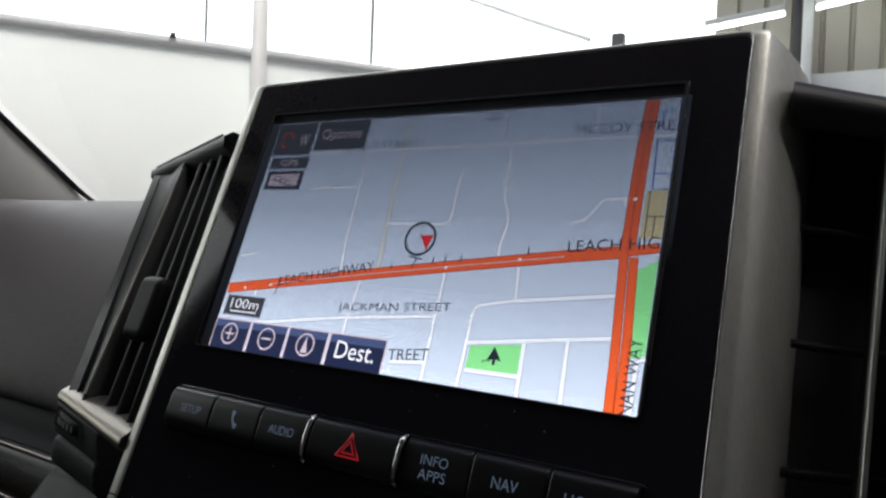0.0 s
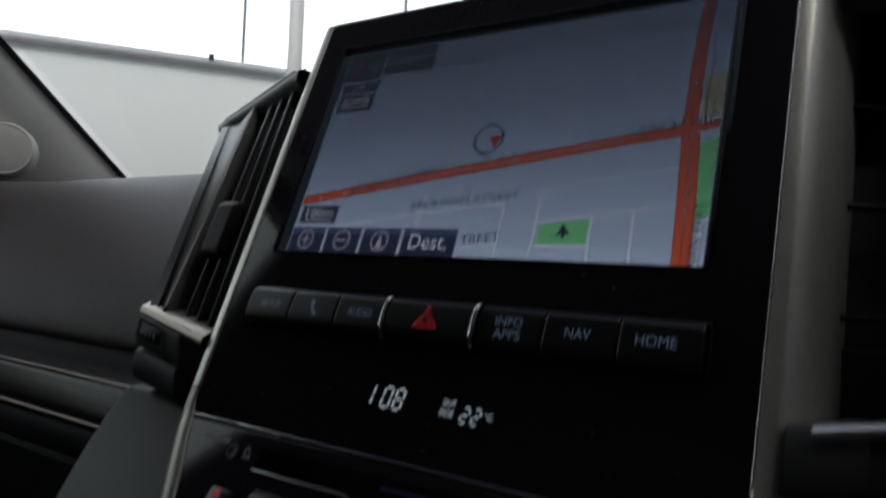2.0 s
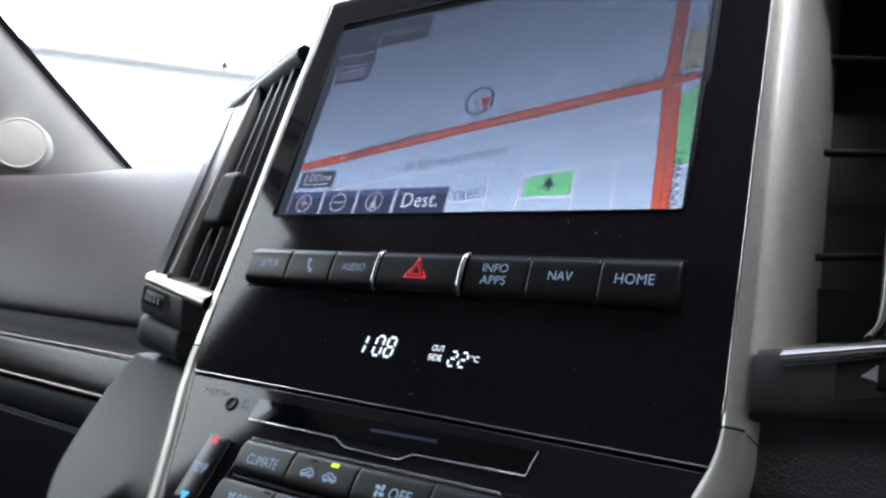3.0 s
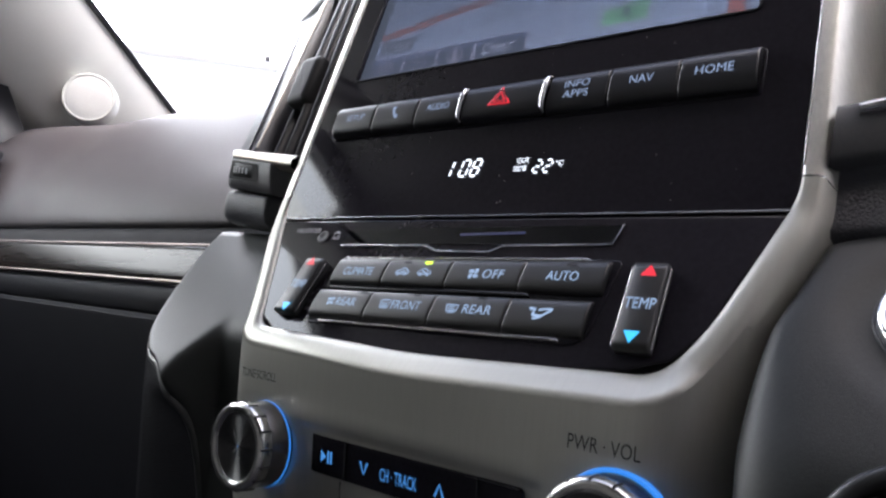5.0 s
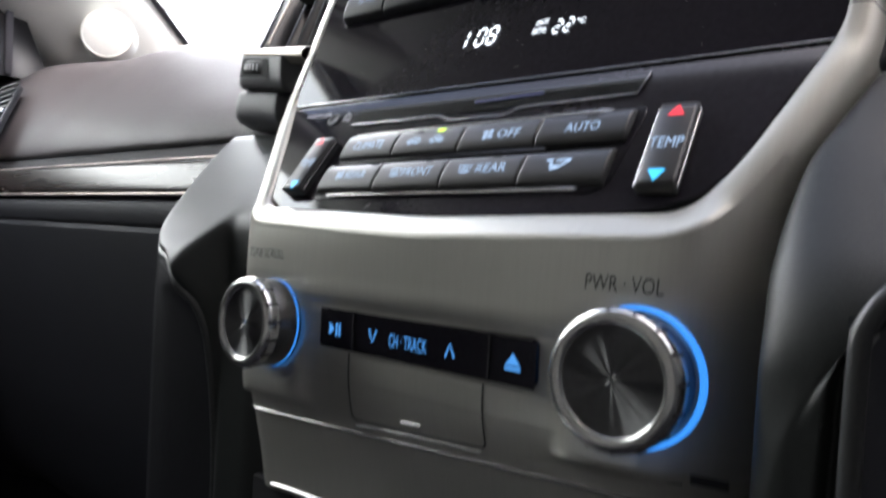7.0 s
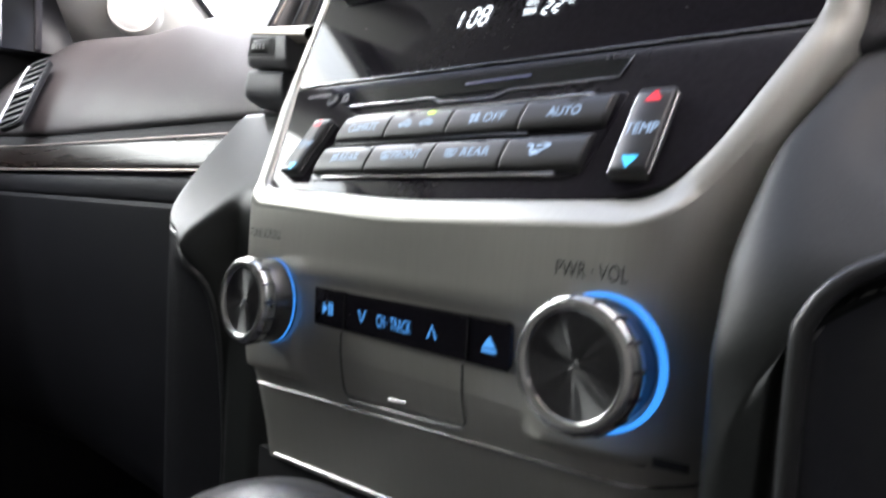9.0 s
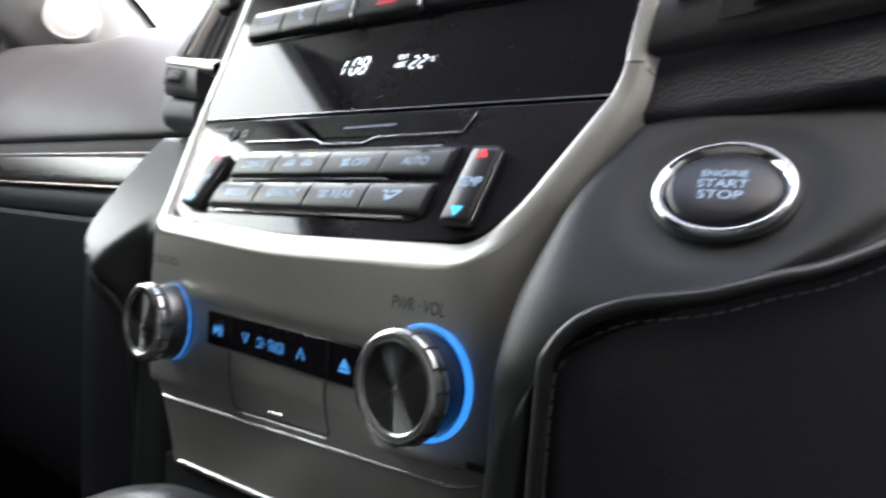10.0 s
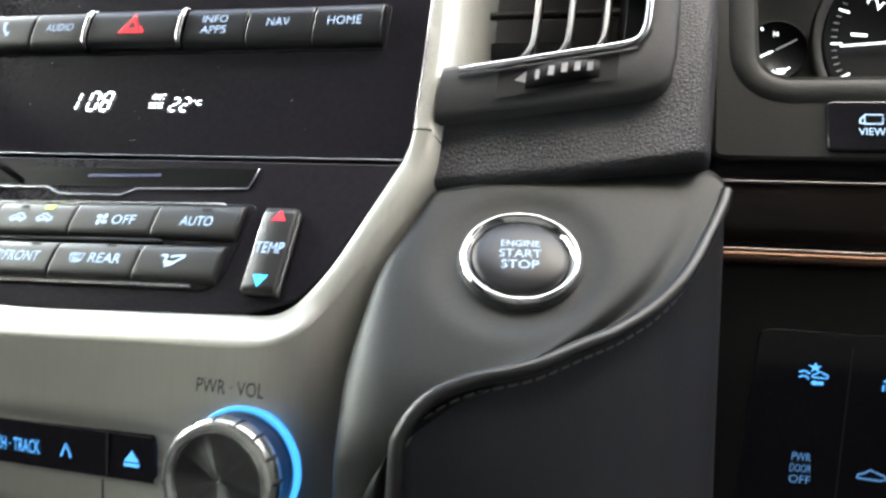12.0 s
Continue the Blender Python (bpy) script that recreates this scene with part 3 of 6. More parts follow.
for pts in ([(-73.6, 40.7), (-10.5, 41.1), (30.1, 41.6), (56.4, 42.2), (84.5, 42.4), (97.6, 42.6)], [(-65.7, 22.4), (-36.3, 22.9)],
            [(-37.5, 41), (-36.3, 22.9), (-35.8, 0.4), (-34, -16)], [(15.5, 32.1), (14.0, 24.4), (14.4, 9.0), (13.2, 6.6), (11, 6.1), (-15.5, 5.9)],
            [(29.3, 56), (29.0, 42.2)], [(34.6, 40.9), (35.8, 26.3)], [(35.9, 22.3), (36, 18.1), (39.3, 11.1), (39.8, 5.3), (38.5, -1.7), (38.8, -6.3)],
            [(68.2, 57), (68.1, 45.8)], [(64.2, 7.7), (69.9, 9.4), (72.5, 12.8), (75.5, 17.2), (83, 17.9), (86, 17.9)], [(83, 17.9), (85.4, 12.9)],
            [(-96, -12.7), (-85, -10.6)], [(-73.7, -43.2), (-27.9, -36.6), (17.5, -31.6)], [(-22.2, -20), (-23.7, -36.7), (-24, -44)],
            [(17.4, -14), (17.5, -31.6), (17.7, -57)], [(48, -10), (49.3, -22.8), (35.5, -25.7), (33.6, -27), (33.1, -30), (33.2, -47.1), (32.7, -57.5)],
            [(49.3, -22.8), (85.5, -18)], [(33.2, -40.1), (71, -34.8), (86.4, -32.7)], [(71.5, -35.3), (72.4, -57)], [(55.9, -37.7), (56.5, -57)],
            [(34.9, -50), (56.2, -49.7)], [(2.2, -51.1), (17.3, -49.6)], [(97.8, -38), (95.4, -39.4), (95.2, -56.2)], [(-80, -25.2), (-78.4, -32)]):
    road(pts, 0.0015)
road([(-16.5, 57.3), (-17.6, 41.1), (-17.1, 23.3), (-16.1, 4.9), (-14.8, -15.2)], 0.0016, MAP_TAN)
ringp = [(36.2 + 2.1 * math.cos(a), 24.3 + 2.1 * math.sin(a)) for a in [i * math.pi / 12 for i in range(25)]]
road(ringp, 0.001)
part("park", polygon(mm([(35.2, -41.0), (55.3, -38.3), (55.8, -48.9), (34.9, -49.4)]), LCD, 0.00015), MAP_GREEN, screen, smooth=0)
part("park", polygon(mm([(91.2, -8.7), (97.7, -4.6), (97.7, -37.2), (92.4, -39)]), LCD, 0.00015), MAP_GREEN, screen, smooth=0)
part("park", polygon(mm([(-50, -57.4), (-26, -57.4), (-28, -55.8), (-48, -56.4)]), LCD, 0.00052), MAP_GREEN, screen, smooth=0)
part("building_plot", polygon(mm([(90.5, 20.9), (97.7, 21.3), (97.7, 3), (90.2, 3)]), LCD, 0.00015), MAP_BEIGE, screen, smooth=0)
for pts in ([(91.6, 11.2), (97.7, 11.2)], [(91.8, 20.9), (91.9, 3)], [(94.6, 11), (94.6, 3)]):
    road(pts, 0.0004, MAP_DARK, None, 0.0003)
for pts in ([(97.6, 40.5), (91.6, 40.5), (92.3, 21.4), (97.6, 21.5)], [(92, 27.5), (97.6, 27.5)], [(89, 52), (96, 52.6)], [(92.5, 52), (92.5, 46)]):
    road(pts, 0.0006, MAP_BLUE, None, 0.0003)
road([(-96.9, -28.8), (-16.7, -16.6), (17.4, -11.6), (65, -4.9), (86.9, -2.1)], 0.0042, MAP_ORANGE, MAP_ORANGE_EDGE, 0.00036)
road([(-70, -24.8), (-16.7, -16.7), (17.4, -11.7), (65, -5)], 0.0004, MAP_PINK, None, 0.0004)
road([(86.9, -2.1), (97.6, -0.2)], 0.0030, MAP_ORANGE, MAP_ORANGE_EDGE, 0.00036)
road([(88, 57.4), (87, 31.6), (87, -2.8)], 0.0046, MAP_ORANGE, MAP_ORANGE_EDGE, 0.00038)
road([(88, 57.4), (87, 31.6), (87, -2.8)], 0.0005, MAP_ORANGE_EDGE, None, 0.00042)
road([(86, -2.8), (87.8, -32.5), (88.8, -57)], 0.0026, MAP_ORANGE, MAP_ORANGE_EDGE, 0.0004)
road([(89.5, -4), (91.3, -32.1), (92, -57)], 0.0026, MAP_ORANGE, MAP_ORANGE_EDGE, 0.0004)
for pts in ([(-8.3, -14), (-8.3, -11.5)], [(1.4, -13), (3, -9)], [(-1, -8.2), (6, -9.2)], [(10.9, -11), (10.9, -8)], [(16.3, -10), (16.3, -6.5)], [(23.1, -9.5), (23.1, -6.5)], [(50.7, -5), (50.7, -1.6)], [(20, 56), (26, 56)], [(23, 56), (23, 53.5)], [(19.5, 53.3), (26.5, 53.3)], [(-67, -29.5), (-66.4, -22)]):
    road(pts, 0.0006, MAP_DARK, None, 0.00044)
for x, y in ((17.4, -12), (48, -7), (-71, -25.5), (-86, -28), (87, 17.5)):
    part("road_node", polygon([(x / 1000 + u, y / 1000 + v) for u, v in circle(0, 0, 0.0007, 10)], LCD, 0.00046), MAP_ROAD, screen, smooth=0)


def map_text(body, x, y, w, h, material=MAP_DARK, spin=0.0, level=0.0006, halo=True):
    b = lettering(body, x / 1000, y / 1000, w / 1000, h / 1000, LCD, level, spin)
    part("street_name" if material is MAP_DARK else "legend", b, material, screen, smooth=0)


map_text("MCCOY STRE", 78.8, 46.3, 36.5, 4.2, spin=0.2)
map_text("Y STREET", -22.8, 43.6, 25.5, 3.9)
map_text("MCCO", -45.0, 42.0, 16, 3.6)
map_text("LEACH HIGHWAY", -41.4, -18.3, 50.5, 4.4, spin=11.5)
map_text("LEACH HIG", 81.6, 0.2, 32, 4.4, spin=5)
map_text("JACKMAN STREET", -2.8, -30.4, 53.5, 4.4, spin=5)
map_text("TREET", 9.9, -47.6, 18, 4.4, spin=7)
map_text("NAN WAY", 94.2, -44.4, 25, 4.2, spin=89)
# marker
part("marker_ring", ribbon(mm([(2.5 + 7 * math.cos(a), -0.5 + 7 * math.sin(a)) for a in [i * math.pi / 18 for i in range(37)]]), 0.0011, LCD, 0.00062), MAP_DARK, screen, smooth=0)
part("marker_ring", ribbon(mm([(2.5 + 6.3 * math.cos(a), -0.5 + 6.3 * math.sin(a)) for a in [i * math.pi / 18 for i in range(37)]]), 0.0005, LCD, 0.00064), MAP_ROAD_EDGE, screen, smooth=0)
part("marker_arrow", polygon(mm([(2.4, 1.0), (8.6, 1.2), (6.4, -5.6)]), LCD, 0.00066), MAP_RED, screen, smooth=0)
road([(2.3, 6), (2.0, -6.5)], 0.0005, MAP_ROAD_EDGE, None, 0.0006)
part("tree_sign", polygon(mm([(45.2, -40.3), (48.6, -45.4), (46.4, -45.0), (46.4, -46.9), (45.2, -46.9), (45.2, -45.1), (42.9, -45.4)]), LCD, 0.0005), MAP_DARK, screen, smooth=0)
part("bench_sign", ribbon(mm([(41.2, -46.6), (41.2, -45.9), (44, -45.6), (44, -46.4)]), 0.0004, LCD, 0.0005), MAP_DARK, screen, smooth=0)


def ui_box(x0, y0, x1, y1, material, level=0.0007, edge=MAP_ROAD_EDGE):
    part("soft_key_edge", polygon(mm([(x0 - 0.6, y0 - 0.6), (x1 + 0.6, y0 - 0.6), (x1 + 0.6, y1 + 0.6), (x0 - 0.6, y1 + 0.6)]), LCD, level - 0.0001), edge, screen, smooth=0)
    part("soft_key", polygon(mm([(x0, y0), (x1, y0), (x1, y1), (x0, y1)]), LCD, level), material, screen, smooth=0)
    if material is MAP_NAVY:
        part("soft_key_top", polygon(mm([(x0, y1 - 3.2), (x1, y1 - 3.2), (x1, y1), (x0, y1)]), LCD, level + 0.00004), MAP_NAVY_TOP, screen, smooth=0)


ui_box(-96.6, 40.2, -72, 57.2, MAP_GREY)
ui_box(-70.3, 42.2, -40, 57.2, MAP_GREY)
ui_box(-95, 32.8, -71.2, 38.6, MAP_GREY)
ui_box(-94.6, 21.8, -71.8, 31.3, MAP_DARK)
part("traffic_icon", polygon(mm([(-92.6, 23.4), (-74, 23.6), (-74, 29.8), (-92.6, 29.6)]), LCD, 0.0008), MAP_PINK, screen, smooth=0)
for x, y in ((-88, 27.4), (-84, 26.2), (-80, 25.2)):
    part("traffic_icon", ribbon(mm([(x - 2, y - 1), (x - 1, y + 1), (x + 2, y + 1), (x + 3, y - 1), (x - 2, y - 1)]), 0.0005, LCD, 0.0009), MAP_DARK, screen, smooth=0)
map_text("W", -77.8, 48.2, 6.2, 6.2, MAP_PINK, level=0.00085)
part("compass_icon", ribbon(mm([(-89 + 3.6 * math.cos(a), 48.4 + 4.2 * math.sin(a)) for a in [i * math.pi / 12 for i in range(20)]]), 0.0007, LCD, 0.00085), MAP_RED, screen, smooth=0)
map_text("Options", -55.2, 49.6, 24, 7.0, MAP_PINK, level=0.00085)
map_text("GPS", -83, 35.7, 11.5, 3.4, MAP_PINK, level=0.00085)
ui_box(-94.4, -41, -71.4, -32.2, MAP_GREY)
map_text("100m", -82.6, -35.6, 17.5, 4.4, MAP_WHITE, level=0.00085)
part("scale_line", ribbon(mm([(-90.6, -37.6), (-90.6, -39.4), (-74.6, -39.4), (-74.6, -37.6)]), 0.0006, LCD, 0.00085), MAP_WHITE, screen, smooth=0)
for x0, x1 in ((-96.6, -75.2), (-73.6, -53), (-51.4, -30.4), (-28.6, -1)):
    ui_box(x0, -56.6, x1, -43.6, MAP_NAVY, edge=MAP_PINK)
for x in (-86.2, -63.4, -41):
    part("key_icon", ribbon(mm([(x + 4.6 * math.cos(a), -49.8 + 4.6 * math.sin(a)) for a in [i * math.pi / 14 for i in range(29)]]), 0.0007, LCD, 0.00085), MAP_PINK, screen, smooth=0)
part("key_icon", ribbon(mm([(-88.8, -49.8), (-83.6, -49.8)]), 0.0008, LCD, 0.00087), MAP_PINK, screen, smooth=0)
part("key_icon", ribbon(mm([(-86.2, -52.4), (-86.2, -47.2)]), 0.0008, LCD, 0.00087), MAP_PINK, screen, smooth=0)
part("key_icon", ribbon(mm([(-66.2, -49.8), (-60.6, -49.8)]), 0.0008, LCD, 0.00087), MAP_PINK, screen, smooth=0)
part("key_icon", polygon(mm([(-41, -46.2), (-39.2, -53.2), (-42.8, -53.2)]), LCD, 0.00087), MAP_PINK, screen, smooth=0)
map_text("Dest.", -14.8, -49.6, 19.5, 7.2, MAP_WHITE, level=0.00085)

# added fine level louvres: imitate the screen's dimming when it is seen from below
PITCH, DEPTH = 0.000062, 0.00043
bm = bmesh.new()
v = -H2
while v < H2:
    bm.faces.new([bm.verts.new(LCD @ Vector(q)) for q in ((-W2 - 0.004, v, 0.0013), (W2 + 0.004, v, 0.0013), (W2 + 0.004, v, 0.0013 + DEPTH), (-W2 - 0.004, v, 0.0013 + DEPTH))])
    v += PITCH
FILM = bpy.data.materials.new("view_angle_dimming")
FILM.use_nodes = True
FILM.node_tree.nodes.remove(FILM.node_tree.nodes["Principled BSDF"])
fn_, fl_ = FILM.node_tree.nodes, FILM.node_tree.links
dim_tint, wash_glow, both = fn_.new("ShaderNodeBsdfTransparent"), fn_.new("ShaderNodeEmission"), fn_.new("ShaderNodeAddShader")
dim_tint.inputs["Color"].default_value = (0.52, 0.532, 0.555, 1)
wash_glow.inputs["Color"].default_value, wash_glow.inputs["Strength"].default_value = (0.66, 0.79, 1.0, 1), 0.0125      # added glow that washes the picture out at steep angles
fl_.new(dim_tint.outputs[0], both.inputs[0])
fl_.new(wash_glow.outputs[0], both.inputs[1])
fl_.new(both.outputs[0], fn_["Material Output"].inputs["Surface"])
film_part = part("view_angle_dimmer", bm, FILM, stack_glass, "added louvres that imitate the screen's viewing-angle dimming", smooth=0)
tagged(film_part, kind="stuff")

# --- key row under the screen ---


def barrel(v, va, vb, h, p=3.2):
    """Height of a barrel-shaped key across its width."""
    u = min(1.0, abs(2 * (v - va) / (vb - va) - 1))
    return h * (1 - u ** p) ** (1 / p)


class KeyFace:
    """Carries flat signs onto the barrel-shaped face of a key."""

    def __init__(self, place, va, vb, h):
        self.place, self.va, self.vb, self.h = place, va, vb, h

    def __matmul__(self, q):
        return self.place @ Vector((q.x, q.y, q.z + 0.0002 + barrel(q.y, self.va, self.vb, self.h)))


def key(name, x0, x1, z0, z1, place, conv, parent, h=0.006, material=BUTTON):
    """A push key with a half-round face and upright ends."""
    va, vb = conv(z0), conv(z1)
    rows = []
    for d, k in ((0.0, 0.0), (0.0, 0.86), (0.00025, 0.96), (0.0007, 1.0), (0.0011, 1.0)):
        rows.append((x0 + d, k))
    rows += [(x1 - (a - x0), k) for a, k in rows[::-1]]
    vs = [va + (vb - va) * (0.5 - 0.5 * math.cos(math.pi * j / 18)) for j in range(19)]
    bm = loft([[place @ Vector((x, v, k * barrel(v, va, vb, h) if k else -0.0005)) for v in vs] for x, k in rows])
    return part(name, bm, material, parent)


K0, K1 = 1.2604, 1.2766
KEY_ROW = [("push_button", -0.1018, -0.0747), ("push_button", -0.0743, -0.0474), ("push_button", -0.0470, -0.0222),
           ("hazard_button", -0.0194, 0.0200), ("push_button", 0.0226, 0.0488), ("push_button", 0.0492, 0.0758), ("push_button", 0.0762, 0.1030)]
bezel = plate(rounded([(-0.1032, uz(1.2594)), (0.1044, uz(1.2594)), (0.1044, uz(1.2775)), (-0.1032, uz(1.2775))], 0.002), 0.0006, UP, 0.0004)
part("key_bed", bezel, PIANO, stack_glass, "black key bed")
KH = 0.0050
made = []
for name, x0, x1 in KEY_ROW:
    made.append(key(name, x0, x1, K0, K1, UP, uz, stack_glass, KH if name == "push_button" else KH + 0.0008))
UPK = KeyFace(UP, uz(K0), uz(K1), KH)
KZ = uz(1.2685)
for i, (body, x, w, h) in enumerate((("SETUP", -0.0866, 0.0122, 0.0033), (None, 0, 0, 0), ("AUDIO", -0.0340, 0.0128, 0.0035), (None, 0, 0, 0), (None, 0, 0, 0), ("NAV", 0.0622, 0.0092, 0.0036), ("HOME", 0.0886, 0.0132, 0.0038))):
    if body:
        part("legend", lettering(body, x, KZ + 0.0002, w, h, UPK), BLUE_DIM, made[i], "pale blue lit legend", smooth=0)
part("legend", lettering("INFO", 0.0356, KZ + 0.0022, 0.0108, 0.0034, UPK), BLUE_DIM, made[4], "pale blue lit legend", smooth=0)
part("legend", lettering("APPS", 0.0356, KZ - 0.0026, 0.0108, 0.0034, UPK), BLUE_DIM, made[4], "pale blue lit legend", smooth=0)
ph = spline([(-0.0604, KZ + 0.0033), (-0.0613, KZ + 0.0017), (-0.0602, KZ - 0.0012), (-0.0582, KZ - 0.0027)], 4)
bm = ribbon(ph, 0.0011, UPK, 0)
ribbon([(-0.0609, KZ + 0.0034), (-0.0611, KZ + 0.0019)], 0.0021, UPK, 0.00004, bm)
ribbon([(-0.0594, KZ - 0.0020), (-0.0581, KZ - 0.0027)], 0.0021, UPK, 0.00004, bm)
part("phone_icon", bm, BLUE_DIM, made[1], "pale blue lit telephone sign", smooth=0)
UPH = KeyFace(UP, uz(K0), uz(K1), KH + 0.0008)


def tri(cx, cy, r, place, h, bm=None, flip=1):
    return polygon([(cx + r * math.sin(a), cy + flip * r * math.cos(a) * 0.94) for a in (0, 2 * math.pi / 3, 4 * math.pi / 3)], place, h, bm)


def tri_frame(cx, cy, r, w, place, h):
    pts = [Vector((cx + r * math.sin(a), cy + r * math.cos(a) * 0.94)) for a in (0, 2 * math.pi / 3, 4 * math.pi / 3)]
    inn = [Vector((cx, cy)).lerp(p, 1 - w / r) for p in pts]
    bm = bmesh.new()
    o = [bm.verts.new(place @ Vector((*p, h))) for p in pts]
    i_ = [bm.verts.new(place @ Vector((*p, h))) for p in inn]
    for k in range(3):
        bm.faces.new((o[k - 1], o[k], i_[k], i_[k - 1]))
    return bm


part("warning_triangle", tri_frame(0.0002, KZ - 0.0006, 0.0066, 0.0013, UPH, 0), RED_LED, made[3], "red lit warning triangle", smooth=0)
part("warning_triangle", tri_frame(0.0002, KZ - 0.0006, 0.0037, 0.0010, UPH, 0), RED_LED, made[3], "red lit warning triangle", smooth=0)
for x in (-0.0208, 0.0213):
    va, vb = uz(K0), uz(K1)
    path = [UP @ Vector((x, va + (vb - va) * t, barrel(va + (vb - va) * t, va, vb, KH + 0.0009))) for t in [0.02 + 0.96 * j / 20 for j in range(21)]]
    part("chrome_divider", tube(path, 0.0010, 8), CHROME, stack_glass, "bright chrome divider")

# --- clock and outside temperature ---
SEGS = {"0": "abcdef", "1": "bc", "2": "abged", "8": "abcdefg"}


def digit(name, ch, x, y, w, h, place, shear=0.16, t=0.0011):
    g = {"a": ((0, 1), (1, 1)), "b": ((1, 1), (1, 0.5)), "c": ((1, 0.5), (1, 0)), "d": ((0, 0), (1, 0)), "e": ((0, 0.5), (0, 0)), "f": ((0, 1), (0, 0.5)), "g": ((0, 0.5), (1, 0.5))}
    for s in SEGS[ch]:
        (ax, ay), (bx, by) = g[s]
        a, b = Vector((x + ax * w + ay * h * shear, y + ay * h)), Vector((x + bx * w + by * h * shear, y + by * h))
        d = (b - a).normalized() * 0.00055
        part(name, ribbon([a + d, b - d], t, place, 0.0), WHITE_SEG, stack_glass, "white lit display segment", smooth=0)


UPD = UP @ Matrix.Translation((0, 0, 0.0006))
for ch, x in (("1", -0.0192), ("0", -0.0142), ("8", -0.0084)):
    digit("clock_segment", ch, x, uz(1.2358), 0.0037 if ch != "1" else 0.0001, 0.0079, UPD, t=0.0009)
for x in (0.0222, 0.0268):
    digit("temperature_segment", "2", x, uz(1.2356), 0.0030, 0.0055, UPD, t=0.0007)
part("legend", lettering("OUT", 0.0168, uz(1.2412), 0.0056, 0.0024, UPD), WHITE_SEG, stack_glass, "white lit legend", smooth=0)
part("legend", lettering("SIDE", 0.0162, uz(1.2378), 0.0060, 0.0024, UPD), WHITE_SEG, stack_glass, "white lit legend", smooth=0)
part("legend", lettering("°C", 0.0336, uz(1.2390), 0.0036, 0.0024, UPD), WHITE_SEG, stack_glass, "white lit legend", smooth=0)

# dust on the black glass
rnd = random.Random(5)
bm = bmesh.new()
for k in range(34):
    x, z, r = rnd.uniform(-0.112, 0.112), rnd.choice((rnd.uniform(1.222, 1.257), rnd.uniform(1.222, 1.257), rnd.uniform(1.279, 1.292))), rnd.uniform(0.00008, 0.00026)
    polygon([(x + u * rnd.uniform(0.6, 1.2), uz(z) + v * rnd.uniform(0.6, 1.2)) for u, v in circle(0, 0, r, 6)], UP, 0.00025, bm)
tagged(part("dust", bm, mat("dust", (0.45, 0.44, 0.42), 0.9), stack_glass, "fine pale dust specks", smooth=0), kind="stuff")

# ---- climate unit ----
clim = thing("climate_control_unit", (0, 0.165, 1.165), "black climate control panel with lit keys and disc slot", "climate control")
co = [(-0.1170, 1.2170), (-0.1060, 1.2000), (-0.0965, 1.1820), (-0.0900, 1.1720), (-0.0790, 1.1672), (-0.0500, 1.1655), (0.0, 1.1650), (0.0500, 1.1660), (0.0800, 1.1685),
      (0.0930, 1.1725), (0.1010, 1.1810), (0.1090, 1.2000), (0.1180, 1.2170)]
CO = [(x, cz(z)) for x, z in co]
part("panel", plate(CO, 0.0, LOW, 0.0006), PIANO, clim, "glossy black panel")
part("fold_line", tube([LOW @ Vector((-0.1175, 0.0003, 0.0003)), LOW @ Vector((0.1185, 0.0003, 0.0003))], 0.00035, 6), DULL_CHROME, clim, "fine joint line")
# disc slot with its bright lower lip
part("disc_slot", polygon([(-0.066, cz(1.2052)), (0.0640, cz(1.2068)), (0.0658, cz(1.2138)), (-0.0655, cz(1.2124))], LOW, 0.0004), LENS, clim, "black disc slot", smooth=0)
part("slot_lamp", polygon([(-0.002, cz(1.2094)), (0.028, cz(1.2102)), (0.028, cz(1.2112)), (-0.002, cz(1.2104))], LOW, 0.0007), SLOT_BLUE, clim, "faint blue light in the slot", smooth=0)
lip = [(-0.0655, 1.2046), (-0.0165, 1.2052), (-0.0105, 1.2030), (0.0150, 1.2030), (0.0205, 1.2056), (0.0640, 1.2066), (0.0660, 1.2138)]
part("slot_lip", tube([LOW @ Vector((x, cz(z), 0.0006)) for x, z in lip], 0.00038, 6), DULL_CHROME, clim, "thin bright slot lip")
part("indicator_lens", turned([(0.0032, 0), (0.0032, 0.0008), (0.0024, 0.0009), (0.0022, 0.0003), (0.0003, 0.0003)], LOW @ Matrix.Translation((-0.0808, cz(1.2086), 0)), 20), PLASTIC, clim, "round indicator lens")
part("legend", lettering("PASSENGER", -0.0935, cz(1.2118), 0.0165, 0.0026, LOW, 0.0003), PALE_INK, clim, smooth=0)
bm = lettering("AIR", -0.0722, cz(1.2084), 0.0048, 0.0022, LOW, 0.0003)
ribbon([(-0.0749, cz(1.2097)), (-0.0732, cz(1.2114)), (-0.0715, cz(1.2102))], 0.0008, LOW, 0.0003, bm)
part("belt_sign", bm, PALE_INK, clim, smooth=0)

CH = 0.0034
LOWK = LOW @ Matrix(((1, 0, 0, 0), (0.022, 1, 0, 0), (0, 0, 1, 0), (0, 0, 0, 1)))      # the key rows rise a little to the right
bed = rounded([(-0.0622, cz(1.1722)), (0.0612, cz(1.1722)), (0.0660, cz(1.1752)), (0.0700, cz(1.2002)), (-0.0592, cz(1.2002)), (-0.0632, cz(1.1780))], 0.003)
part("key_bed", plate(bed, 0.0005, LOWK, 0.0004), PIANO, clim, "black key bed")
ZT, ZB = (1.1878, 1.1988), (1.1742, 1.1856)
XT = (-0.0580, -0.0290, 0.0030, 0.0350, 0.0668)
XB = (-0.0600, -0.0292, 0.0030, 0.0350, 0.0650)
ck = {}
